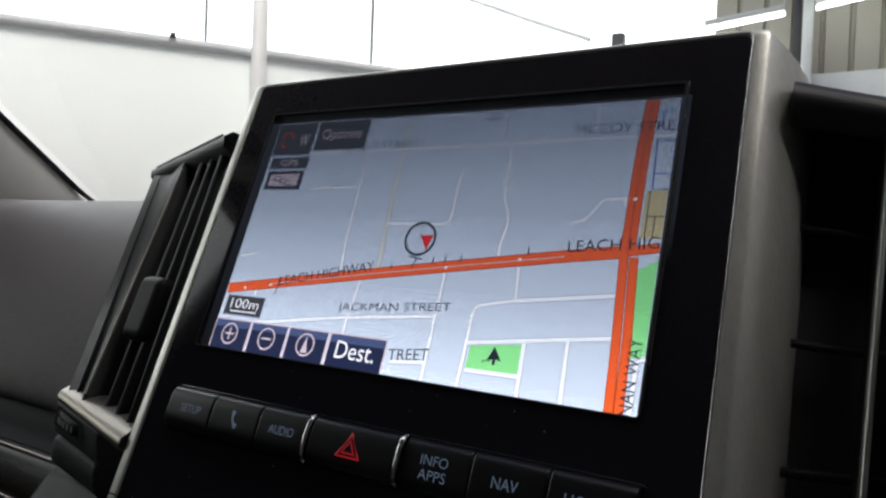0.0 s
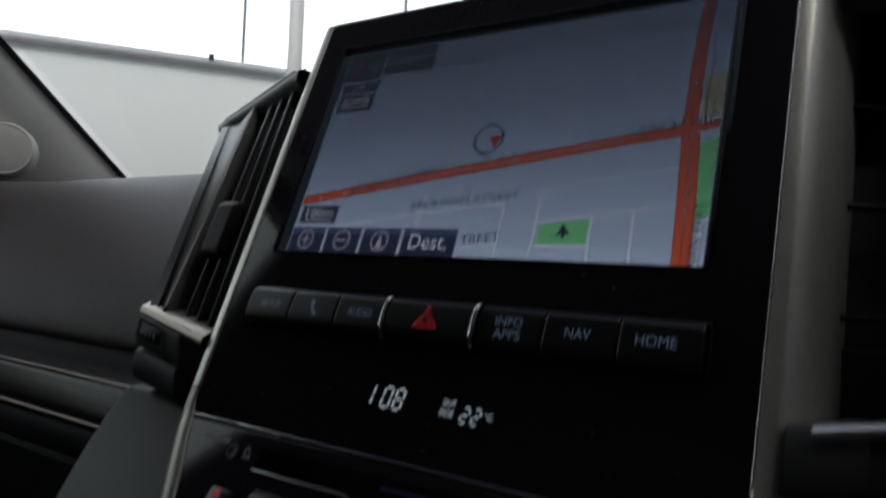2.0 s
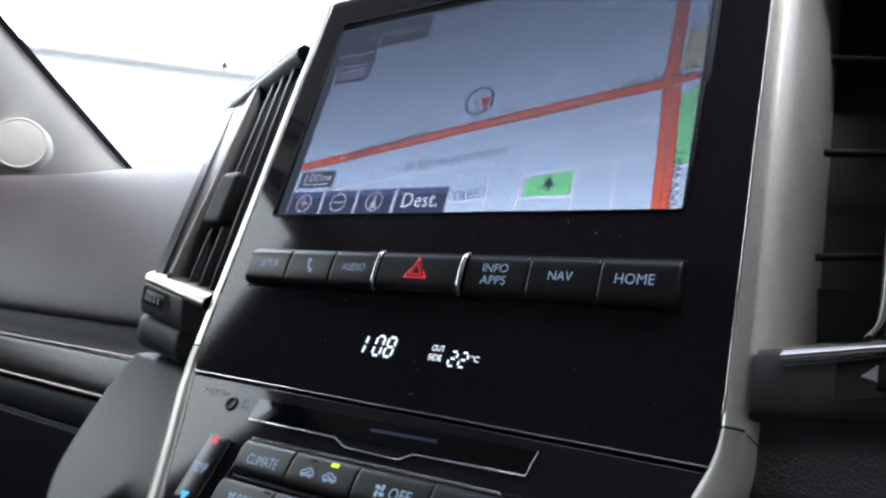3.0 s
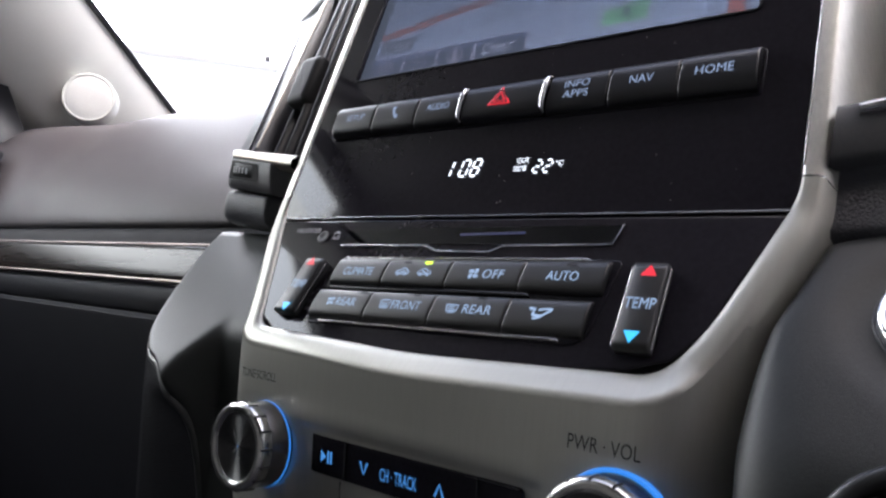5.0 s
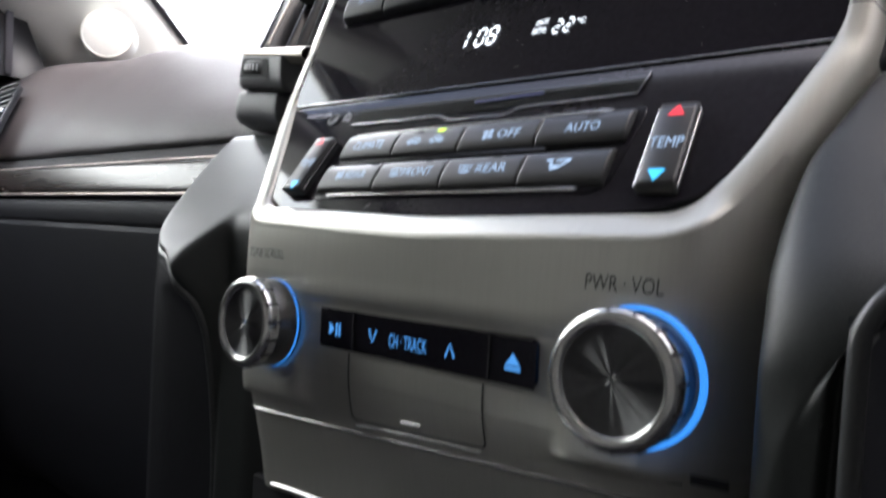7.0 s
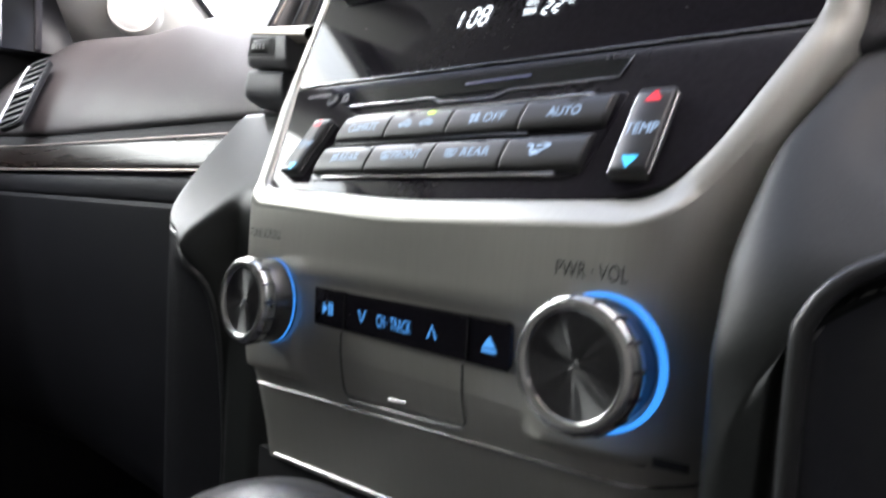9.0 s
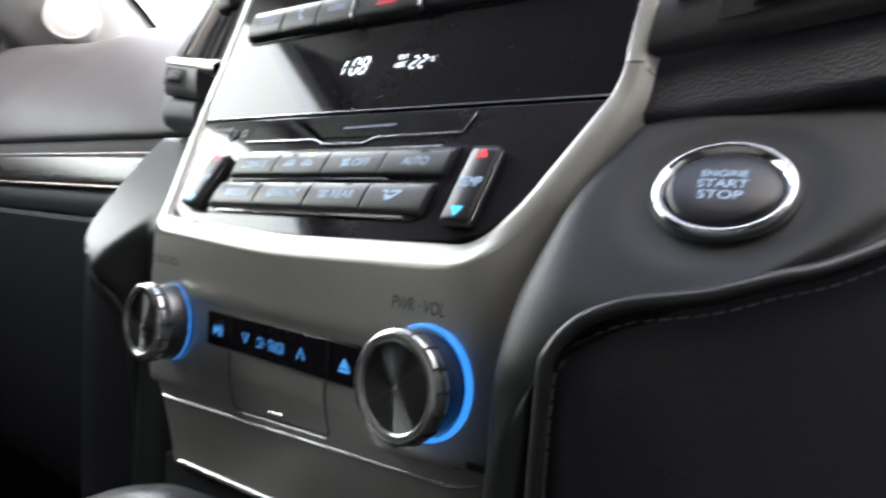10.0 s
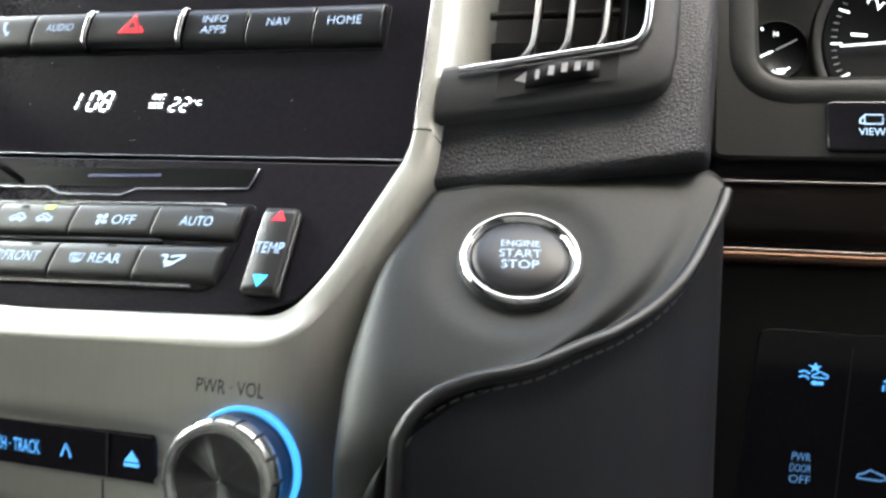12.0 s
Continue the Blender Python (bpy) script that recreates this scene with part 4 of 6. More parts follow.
for i in range(4):
    ck["t", i] = key("climate_key", XT[i] + 0.0002, XT[i + 1] - 0.0002, *ZT, LOWK, cz, clim, CH, CLIMATE_KEY)
    ck["b", i] = key("climate_key", XB[i] + 0.0002, XB[i + 1] - 0.0002, *ZB, LOWK, cz, clim, CH, CLIMATE_KEY)
for z, xa, xb in ((1.1996, -0.0560, 0.0590), (1.1867, -0.0560, 0.0410), (1.1733, -0.0530, 0.0575)):
    e = 0.0007 if z != 1.1867 else 0.0008
    bar = rounded([(xa, cz(z) - e), (xb, cz(z) - e), (xb - 0.0016, cz(z) + e), (xa - 0.0012, cz(z) + e)], 0.0004, 2)
    part("chrome_bar" if z != 1.1867 else "divider_bar", plate(bar, 0.0016 if z != 1.1867 else 0.0022, LOWK, 0.0004), DULL_CHROME if z != 1.1867 else BUTTON, clim, "satin metal bar" if z != 1.1867 else "")
LKT = KeyFace(LOWK, cz(ZT[0]), cz(ZT[1]), CH)
LKB = KeyFace(LOWK, cz(ZB[0]), cz(ZB[1]), CH)
TZ, BZ = cz(1.1926), cz(1.1799)
part("legend", lettering("CLIMATE", -0.0432, TZ, 0.0165, 0.0040, LKT), BLUE, ck["t", 0], "pale blue lit legend", smooth=0)
part("legend", lettering("OFF", 0.0238, TZ, 0.0090, 0.0039, LKT), BLUE, ck["t", 2], "pale blue lit legend", smooth=0)
part("legend", lettering("AUTO", 0.0515, TZ, 0.0120, 0.0039, LKT), BLUE, ck["t", 3], "pale blue lit legend", smooth=0)
part("legend", lettering("REAR", -0.0405, BZ, 0.0110, 0.0038, LKB), BLUE, ck["b", 0], "pale blue lit legend", smooth=0)
part("legend", lettering("FRONT", -0.0090, BZ, 0.0140, 0.0040, LKB), BLUE, ck["b", 1], "pale blue lit legend", smooth=0)
part("legend", lettering("REAR", 0.0235, BZ, 0.0120, 0.0038, LKB), BLUE, ck["b", 2], "pale blue lit legend", smooth=0)


def fan_sign(cx, cy, r, LK):
    bm = bmesh.new()
    for k in range(4):
        a = k * math.pi / 2 + 0.4
        ribbon([(cx + 0.25 * r * math.cos(a), cy + 0.25 * r * math.sin(a)), (cx + 0.7 * r * math.cos(a + 0.3), cy + 0.7 * r * math.sin(a + 0.3)), (cx + r * math.cos(a + 0.8), cy + r * math.sin(a + 0.8))], r * 0.55, LK, 0.0, bm)
    return bm


def car_sign(cx, cy, flip=1, LK=LKT):
    pts = [(-3.2, -0.6), (-2.6, 0.6), (-1.4, 0.7), (-0.4, 1.7), (1.4, 1.7), (2.4, 0.6), (3.2, 0.3), (3.2, -0.7), (2.2, -0.8), (-2.0, -0.8), (-3.2, -0.6)]
    bm = ribbon([(cx + flip * x / 1000, cy + y / 1000) for x, y in pts], 0.00055, LK, 0)
    ribbon([(cx - 0.001 * flip, cy - 0.0004), (cx + 0.0012 * flip, cy + 0.0006)], 0.0006, LK, 0.00003, bm)
    for dx in (-0.0018, 0.0018):
        ribbon([(cx + dx + 0.0006 * math.cos(a), cy - 0.0010 + 0.0006 * math.sin(a)) for a in [j * math.pi / 4 for j in range(9)]], 0.0004, LK, 0.00003, bm)
    return bm


def screen_sign(cx, cy, curved, LK=LKB):
    top = [(-2.6, 1.4), (0, 2.1 if curved else 1.4), (2.6, 1.4), (2.0, -1.4), (-2.0, -1.4), (-2.6, 1.4)]
    bm = ribbon([(cx + x / 1000, cy + y / 1000) for x, y in top], 0.0005, LK, 0)
    for dx in (-0.0010, 0, 0.0010):
        ribbon(spline([(cx + dx, cy - 0.0022), (cx + dx + 0.0004, cy - 0.0010), (cx + dx - 0.0003, cy + 0.0), (cx + dx + 0.0002, cy + 0.0009)], 3), 0.0004, LK, 0.00003, bm)
    return bm


part("fan_icon", fan_sign(0.0152, TZ, 0.0024, LKT), BLUE, ck["t", 2], "pale blue lit fan sign", smooth=0)
part("fan_icon", fan_sign(-0.0492, BZ, 0.0021, LKB), BLUE, ck["b", 0], "pale blue lit fan sign", smooth=0)
part("car_icon", car_sign(-0.0190, TZ), BLUE, ck["t", 1], "pale blue lit car sign", smooth=0)
part("car_icon", car_sign(-0.0078, TZ, -1), BLUE, ck["t", 1], "pale blue lit car sign", smooth=0)
part("screen_icon", screen_sign(-0.0195, BZ, True), BLUE, ck["b", 1], "pale blue lit windscreen sign", smooth=0)
part("screen_icon", screen_sign(0.0126, BZ, False), BLUE, ck["b", 2], "pale blue lit window sign", smooth=0)
bm = ribbon([(0.0440, BZ + 0.0018), (0.0462, BZ + 0.0016), (0.0458, BZ - 0.0006), (0.0492, BZ - 0.0012)], 0.0012, LKB, 0)
ribbon([(0.0462, BZ - 0.0022), (0.0485, BZ - 0.0016), (0.0508, BZ + 0.0002), (0.0524, BZ + 0.0014)], 0.0009, LKB, 0.00003, bm)
ribbon([(0.0476, BZ + 0.0012), (0.0502, BZ + 0.0018), (0.0528, BZ + 0.0017)], 0.0008, LKB, 0.00005, bm)
part("airflow_icon", bm, BLUE, ck["b", 3], "pale blue lit airflow sign", smooth=0)
for k, x, z, lit in (("t1", -0.0185, 1.1966, False), ("t1", -0.0080, 1.1966, True), ("t3", 0.0535, 1.1966, False), ("b0", -0.0335, 1.1842, False), ("b1", -0.0060, 1.1842, False), ("b2", 0.0235, 1.1842, False)):
    o = rrect(x, cz(z), 0.0036, 0.0013 if not lit else 0.0016, 0.0002, 2)
    part("indicator", polygon(o, LKT if k[0] == "t" else LKB, 0.0), LIME_LED if lit else SEAM, ck[k[0], int(k[1])], "lit lime indicator" if lit else "", smooth=0)


def loft_key(x0, x1, lean, va, vb, h):
    """A tall rocker, gently curved along its height, with rolled long edges."""
    rows = []
    for j in range(15):
        v = va + (vb - va) * j / 14
        t = lean * (1 - 2 * j / 14)
        b = barrel(v, 2 * va - (va + vb) / 2, 2 * vb - (va + vb) / 2, h)
        rows.append([LOW @ Vector((x + t, v, k * b if k else -0.0005)) for x, k in ((x0, 0), (x0, 0.8), (x0 + 0.0003, 0.93), (x0 + 0.0009, 1), ((x0 + x1) / 2, 1.02), (x1 - 0.0009, 1), (x1 - 0.0003, 0.93), (x1, 0.8), (x1, 0))])
    rows = [[p - LOW.col[2].xyz * (p - LOW.translation).dot(LOW.col[2].xyz) for p in rows[0]]] + rows + [[p - LOW.col[2].xyz * (p - LOW.translation).dot(LOW.col[2].xyz) for p in rows[-1]]]
    return loft(rows)


for x0, x1, zt, lean, lw in ((0.0758, 0.0872, 1.1982, 0.0003, 0.0098), (-0.0790, -0.0672, 1.1958, -0.0010, 0.0090)):
    mid = (x0 + x1) / 2
    zc = (cz(1.1730) + cz(zt)) / 2
    tk = part("temperature_rocker", loft_key(x0, x1, lean, cz(1.1730), cz(zt), 0.0046), CLIMATE_KEY, clim, "black temperature rocker key")
    K2 = KeyFace(LOW, 2 * cz(1.1730) - zc, 2 * cz(zt) - zc, 0.0046)
    part("up_arrow", tri(mid, zc + 0.0118, 0.0030, K2, 0), RED_LED, tk, "red lit arrow", smooth=0)
    part("down_arrow", tri(mid, zc - 0.0114, 0.0030, K2, 0, None, -1), CYAN_LED, tk, "blue lit arrow", smooth=0)
    part("legend", lettering("TEMP", mid, zc, lw, 0.0040, K2), BLUE, tk, "pale blue lit legend", smooth=0)
    for x in (x0 - 0.0006, x1 + 0.0004):
        part("chrome_edge", tube([LOW @ Vector((x + lean, cz(1.1736), 0.0028)), LOW @ Vector((x - lean, cz(zt) - 0.001, 0.0028))], 0.00032, 6), DULL_CHROME, tk, "thin bright edge")

# ---- silver surround ----
sur = thing("stack_surround", (0, 0.2, 1.16), "satin silver moulded surround of the centre stack", "trim surround")


def on_face(x, z):
    """A point of the stack's face."""
    return Vector((x, UY + US * (z - UZ) if z > FZ else FY + CS * (z - FZ), z))


def face_out(z):
    t = ease(FZ - 0.006, FZ + 0.006, z)
    s = CS * (1 - t) + US * t
    return Vector((0, -1, s)).normalized(), Vector((0, s, 1)).normalized()


corners = [(-0.1200, 1.4240), (-0.1200, 1.2225), (-0.0965, 1.1815), (-0.0890, 1.1672), (0.0, 1.1644), (0.0920, 1.1672), (0.1025, 1.1815), (0.1200, 1.2225), (0.1200, 1.4240)]
loop = rounded(corners[1:-1], 0.014, 6)
loop = [(-0.1200, 1.2225 + 0.0335 * k) for k in (5.85, 5, 4, 3, 2, 1)] + rounded([(-0.12, 1.24)] + corners[1:-1] + [(0.12, 1.24)], 0.013, 6)[7:-7] + [(0.1200, 1.2225 + 0.0335 * k) for k in (1, 2, 3, 4, 5, 5.85)]
loop += rounded([(0.12, 1.40), (0.12, 1.4240), (-0.12, 1.4240), (-0.12, 1.40)], 0.0030, 14)[15:-15]
SIDE = [(-0.0008, -0.004), (-0.0008, 0.0002), (0.0, 0.0010), (0.0022, 0.0014), (0.0050, 0.0012), (0.0078, 0.0002), (0.0100, -0.0040), (0.0122, -0.0100), (0.0140, -0.0180), (0.0155, -0.032), (0.0165, -0.06)]
SIDE_UP = [(-0.0008, -0.004), (-0.0008, -0.0004), (0.0, 0.0004), (0.0006, 0.0005), (0.0042, 0.0003), (0.0054, -0.0003), (0.0095, -0.0045), (0.0135, -0.0095), (0.0165, -0.016), (0.0175, -0.03), (0.018, -0.06)]
FOOT = [(-0.0008, -0.004), (-0.0008, 0.0002), (0.0, 0.0010), (0.0030, 0.0017), (0.0075, 0.0027), (0.0112, 0.0032), (0.0116, 0.0010), (0.0115, -0.004), (0.0115, -0.008), (0.0115, -0.012), (0.0115, -0.02)]
CROWN = [(-0.0008, -0.004), (-0.0008, -0.0004), (0.0, 0.0002), (0.0004, 0.0002), (0.0010, -0.0002), (0.0016, -0.0015), (0.0024, -0.0040), (0.0032, -0.0080), (0.0038, -0.014), (0.0042, -0.03), (0.0042, -0.07)]
dense = []
for a, b in zip(loop, loop[1:] + loop[:1]):
    k = max(1, int((Vector(b) - Vector(a)).length / 0.0025))
    dense += [tuple(Vector(a).lerp(Vector(b), j / k)) for j in range(k)]
split = []
for a, b in zip(dense, dense[1:] + dense[:1]):
    split.append(a)
    ts = sorted(t for t in [(zc - a[1]) / (b[1] - a[1]) for zc in (1.22915, 1.22975) if abs(b[1] - a[1]) > 1e-9] if 0 < t < 1)
    split += [tuple(Vector(a).lerp(Vector(b), t)) for t in ts]
dense = split


def rim_row(i):
    n = len(dense)
    (x, z), t = dense[i], (Vector(dense[(i + 1) % n]) - Vector(dense[i - 1])).normalized()
    o2 = Vector((t.y, -t.x))                    # away from the opening
    wd, wu = ease(0.48, 0.90, -o2.y), ease(0.25, 0.95, o2.y)
    nn, vv = face_out(z)
    row = []
    up = ease(FZ - 0.004, FZ + 0.012, z)
    for (a, b), (a2, b2), (c, d), (e, f) in zip(SIDE, SIDE_UP, FOOT, CROWN):
        a, b = a + (a2 - a) * up, b + (b2 - b) * up
        o, h = a + (c - a) * wd + (e - a) * wu, b + (d - b) * wd + (f - b) * wu
        row.append(on_face(x, z) + (Vector((1, 0, 0)) * o2.x + vv * o2.y) * o + nn * h + Vector((0, -0.030 * x * wd * ease(0.004, 0.011, o), -0.9 * max(0.0, a2 - 0.0054) * up)))
    return row


ALL = list(range(len(dense)))
low_i = [i for i in ALL if dense[i][1] < 1.2294]
up_i = [i for i in ALL if dense[i][1] >= 1.2294]
cut = max(range(1, len(up_i)), key=lambda k: up_i[k] - up_i[k - 1])
up_i = up_i[cut:] + up_i[:cut] if up_i[cut] - up_i[cut - 1] > 1 else up_i
low_rows = [rim_row(i) for i in low_i]
CREASE = [r[5] for r in low_rows]
# the lower curve's silver is darker and less metallic than the upper arch's
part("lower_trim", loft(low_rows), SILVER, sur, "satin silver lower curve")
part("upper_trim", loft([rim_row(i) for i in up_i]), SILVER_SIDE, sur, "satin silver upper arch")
part("display_shell", slab(-0.128, 0.128, 0.285, 0.40, 1.26, 1.402, bevel=0.006), PLASTIC, sur, "dark rear shell")

# ---- audio panel ----
aud = thing("audio_panel", (0, 0.135, 1.06), "satin silver audio panel with two knobs", "audio panel")
PROF = [(1.1552, 0.1340), (1.1420, 0.1336), (1.1380, 0.1333), (1.1350, 0.1336), (1.1325, 0.1348), (1.130, 0.1353), (1.1165, 0.1356), (1.1130, 0.1354),
        (1.1065, 0.1356), (1.1045, 0.1359), (1.100, 0.1367), (1.094, 0.1382), (1.0880, 0.1400)]
PROF2 = [(1.0866, 0.1405), (1.080, 0.1420), (1.068, 0.1448), (1.0520, 0.1475)]


def bow(x):
    """How far the panel's ends curve forward."""
    e, f = max(0.0, x - 0.089), max(0.0, -0.085 - x)
    return -0.030 * x + 48 * e * e + 45 * f * f


def slant(x, z):
    """The lower lines of the panel rise a little to the right."""
    return z + 0.060 * x * ease(1.110, 1.092, z)


PXS = [-0.1020 + 0.2180 * i / 76 for i in range(77)]


def flat_y(z, y, x):
    """The recess for the key strip lies between the knobs only."""
    k = ease(-0.056, -0.046, x) * (1 - ease(0.060, 0.068, x))
    plain = 0.1336 + (0.1382 - 0.1336) * ease(1.100, 1.085, z) if 1.095 < z < 1.142 else y
    return y if z <= 1.095 or z >= 1.142 else plain + (y - plain) * k


def panel_rows(prof, dip=None):
    rows = []
    for z, y in prof:
        row = []
        for x in PXS:
            k, rise = ease(1.142, 1.150, z), 12 * max(0.0, abs(x) - 0.075) ** 2
            row.append(Vector((x, flat_y(z, y, x) + bow(x) + 0.5 * rise * k, slant(x, z) + (0.031 * abs(x) + rise) * k)))
        rows.append(row)
    return rows


fine_prof = [(z, y) for z, y in spline(PROF[1:], 4)]
cols = []
for n, c in enumerate(CREASE):
    x, (z1, y1) = c.x, fine_prof[0]
    y1 = y1 + bow(x)
    col = []
    for k in range(10):
        u = 1 - k / 10
        hang = y1 + (c.y - y1) * u
        bulge = (hang - y1) * u * (1 - u) * 0.25
        col.append(Vector((x, hang - bulge, z1 + (c.z - z1) * u)))
    cols.append(col + [Vector((x, flat_y(z, y, x) + bow(x), slant(x, z))) for z, y in fine_prof])
cols = [[p + Vector((-0.004, 0.05, 0)) for p in cols[0]]] + cols + [[p + Vector((0.004, 0.05, 0)) for p in cols[-1]]]
if cols[0][0].x > cols[-1][0].x:
    cols = cols[::-1]
part("panel", loft(cols), SILVER, aud, "satin silver panel", smooth=50)
part("lower_panel", loft(panel_rows(spline(PROF2, 3))), SILVER, aud, "satin silver lower panel")
part("panel_joint", tube([(x, 0.1400 + bow(x), slant(x, 1.0873)) for x in PXS], 0.0006, 6), DULL_CHROME, aud, "thin bright joint")


def prof_y(z):
    p = PROF + PROF2
    for (za, ya), (zb, yb) in zip(p, p[1:]):
        if zb <= z <= za:
            return ya + (yb - ya) * (z - za) / (zb - za)
    return p[-1][1]


def on_panel(x, z, h=0.0):
    return Vector((x, prof_y(z) + bow(x) - h, slant(x, z)))


strip_o = rounded([(-0.0400, 1.1160), (0.0560, 1.1172), (0.0560, 1.1312), (-0.0400, 1.1300)], 0.0022)
dense_o = []
for i, p in enumerate(strip_o):
    a, b = Vector(strip_o[i - 1]), Vector(p)
    k = max(1, int((b - a).length / 0.004))
    dense_o += [tuple(a.lerp(b, (j + 1) / k)) for j in range(k)]
bm = pillow(dense_o, [(0, -0.001), (0, 0.0008), (0.0004, 0.0011)], lambda u, v, h: Vector((u, 0.1353 + bow(u) - h, v)), cap=False)
grid = [[Vector((x, 0.1353 + bow(x) - 0.0011, z)) for x in [-0.0397 + 0.0954 * i / 24 for i in range(25)]] for z in (1.1165, 1.1210, 1.1260, 1.1305)]
loft(grid, bm)
ks = part("key_strip", bm, PIANO, aud, "glossy black strip of lit keys")
for x in (-0.0213, 0.0392):
    part("key_joint", tube([(x, 0.1353 + bow(x) - 0.0012, 1.1165), (x, 0.1353 + bow(x) - 0.0012, 1.1308)], 0.0004, 6), SEAM, ks)


def strip_sheet(x):
    return axes((x, 0.1353 + bow(x) - 0.0014, 1.1232), (0.0, -1, 0.0))


def strip_poly(cx, pts, bm=None):
    return polygon(pts, strip_sheet(cx), 0.0, bm)


bm = strip_poly(-0.0315, [(-0.0026, -0.0023), (0.0002, 0), (-0.0026, 0.0023)])
for x in (0.0008, 0.0024):
    strip_poly(-0.0315, [(x, -0.0023), (x + 0.0009, -0.0023), (x + 0.0009, 0.0023), (x, 0.0023)], bm)
part("play_sign", bm, SIGN_BLUE, ks, "blue lit play sign", smooth=0)
part("legend", lettering("CH · TRACK", 0.0058, 0.0, 0.0172, 0.0044, axes((0, 0.1336, 1.1230), (-0.03, -1, 0))), SIGN_BLUE, ks, "blue lit legend", smooth=0)
part("down_sign", ribbon([(-0.0018, 0.0021), (0, -0.0021), (0.0018, 0.0021)], 0.0008, strip_sheet(-0.0112), 0), SIGN_BLUE, ks, "blue lit chevron", smooth=0)
part("up_sign", ribbon([(-0.0018, -0.0021), (0, 0.0021), (0.0018, -0.0021)], 0.0008, strip_sheet(0.0240), 0), SIGN_BLUE, ks, "blue lit chevron", smooth=0)
bm = strip_poly(0.0480, [(-0.0027, -0.0008), (0.0027, -0.0008), (0, 0.0028)])
strip_poly(0.0480, [(-0.0027, -0.0023), (0.0027, -0.0023), (0.0027, -0.0012), (-0.0027, -0.0012)], bm)
part("eject_sign", bm, SIGN_BLUE, ks, "blue lit eject sign", smooth=0)
# flap under the strip
flap = [(-0.0245, 1.1150), (-0.0245, 1.0938), (-0.0230, 1.0922), (0.0350, 1.0922), (0.0365, 1.0938), (0.0365, 1.1150)]
path = []
for a, b in zip(flap, flap[1:]):
    path += [Vector(a).lerp(Vector(b), j / 8) for j in range(8)]
path.append(Vector(flap[-1]))
part("flap_joint", tube([on_panel(p.x, p.y, 0.0000) for p in path], 0.00032, 6), SEAM, aud, "fine dark joint of the media flap")
# light caught by the flap's lower edge, drawn as a thin chrome bar
part("flap_edge", tube([on_panel(-0.0225 + 0.057 * j / 16, 1.0908, 0.0001) for j in range(17)], 0.0005, 6), DULL_CHROME, aud, "chrome line for the lit lower edge of the flap")
part("flap_grip", tube([on_panel(0.0010, 1.0952, 0.0002), on_panel(0.0100, 1.0952, 0.0002)], 0.0008, 8), DULL_CHROME, aud, "short bright finger grip")
for body, x, w in (("PWR · VOL", 0.0815, 0.0218), ("TUNE·SCROLL", -0.0745, 0.0235)):
    AX = axes(tuple(on_panel(x, 1.1488, 0.0006)), (-0.03, -1, 0.12))
    part("legend", lettering(body, 0, 0, w, 0.0042 if x > 0 else 0.0036, AX), INK, aud, "dark printed legend", smooth=0)
AX = axes(tuple(on_panel(0.0945, 1.0975, 0.0012)), (0.2, -1, -0.3))
bm = ribbon([(-0.003, -0.002), (0.003, -0.002), (0.003, 0.002), (-0.003, 0.002), (-0.003, -0.002)], 0.0005, AX, 0)
part("maker_mark", bm, INK, aud, "small dark printed mark", smooth=0)
part("maker_mark", polygon([(0.005, -0.0014), (0.014, -0.0014), (0.014, 0.0014), (0.005, 0.0014)], AX, 0), INK, aud, smooth=0)

KNOB_FACE = mat("turned_metal", (0.15, 0.15, 0.15), 0.46, metal=1.0, vary=0.15)
kn, kl = KNOB_FACE.node_tree.nodes, KNOB_FACE.node_tree.links
tcoord = kn.new("ShaderNodeTexCoord")
tang = kn.new("ShaderNodeTangent")
tang.direction_type, tang.axis = "RADIAL", "Y"
kl.new(tang.outputs["Tangent"], kn["Principled BSDF"].inputs["Tangent"])
sep, ang, wave, kb = kn.new("ShaderNodeSeparateXYZ"), kn.new("ShaderNodeMath"), kn.new("ShaderNodeTexNoise"), kn.new("ShaderNodeBump")
ang.operation, wave.noise_dimensions = "ARCTAN2", "1D"
wave.inputs["Scale"].default_value, wave.inputs["Detail"].default_value = 1.7, 1
kb.inputs["Strength"].default_value, kb.inputs["Distance"].default_value = 0.5, 0.002
kl.new(tcoord.outputs["Object"], sep.inputs[0])
kl.new(sep.outputs["Z"], ang.inputs[0])
kl.new(sep.outputs["X"], ang.inputs[1])
kl.new(ang.outputs[0], wave.inputs["W"])
kl.new(wave.outputs["Fac"], kb.inputs["Height"])
kl.new(kb.outputs["Normal"], kn["Principled BSDF"].inputs["Normal"])
kn["Principled BSDF"].inputs["Anisotropic"].default_value = 0.96
kn["Principled BSDF"].inputs["Anisotropic Rotation"].default_value = 0.25
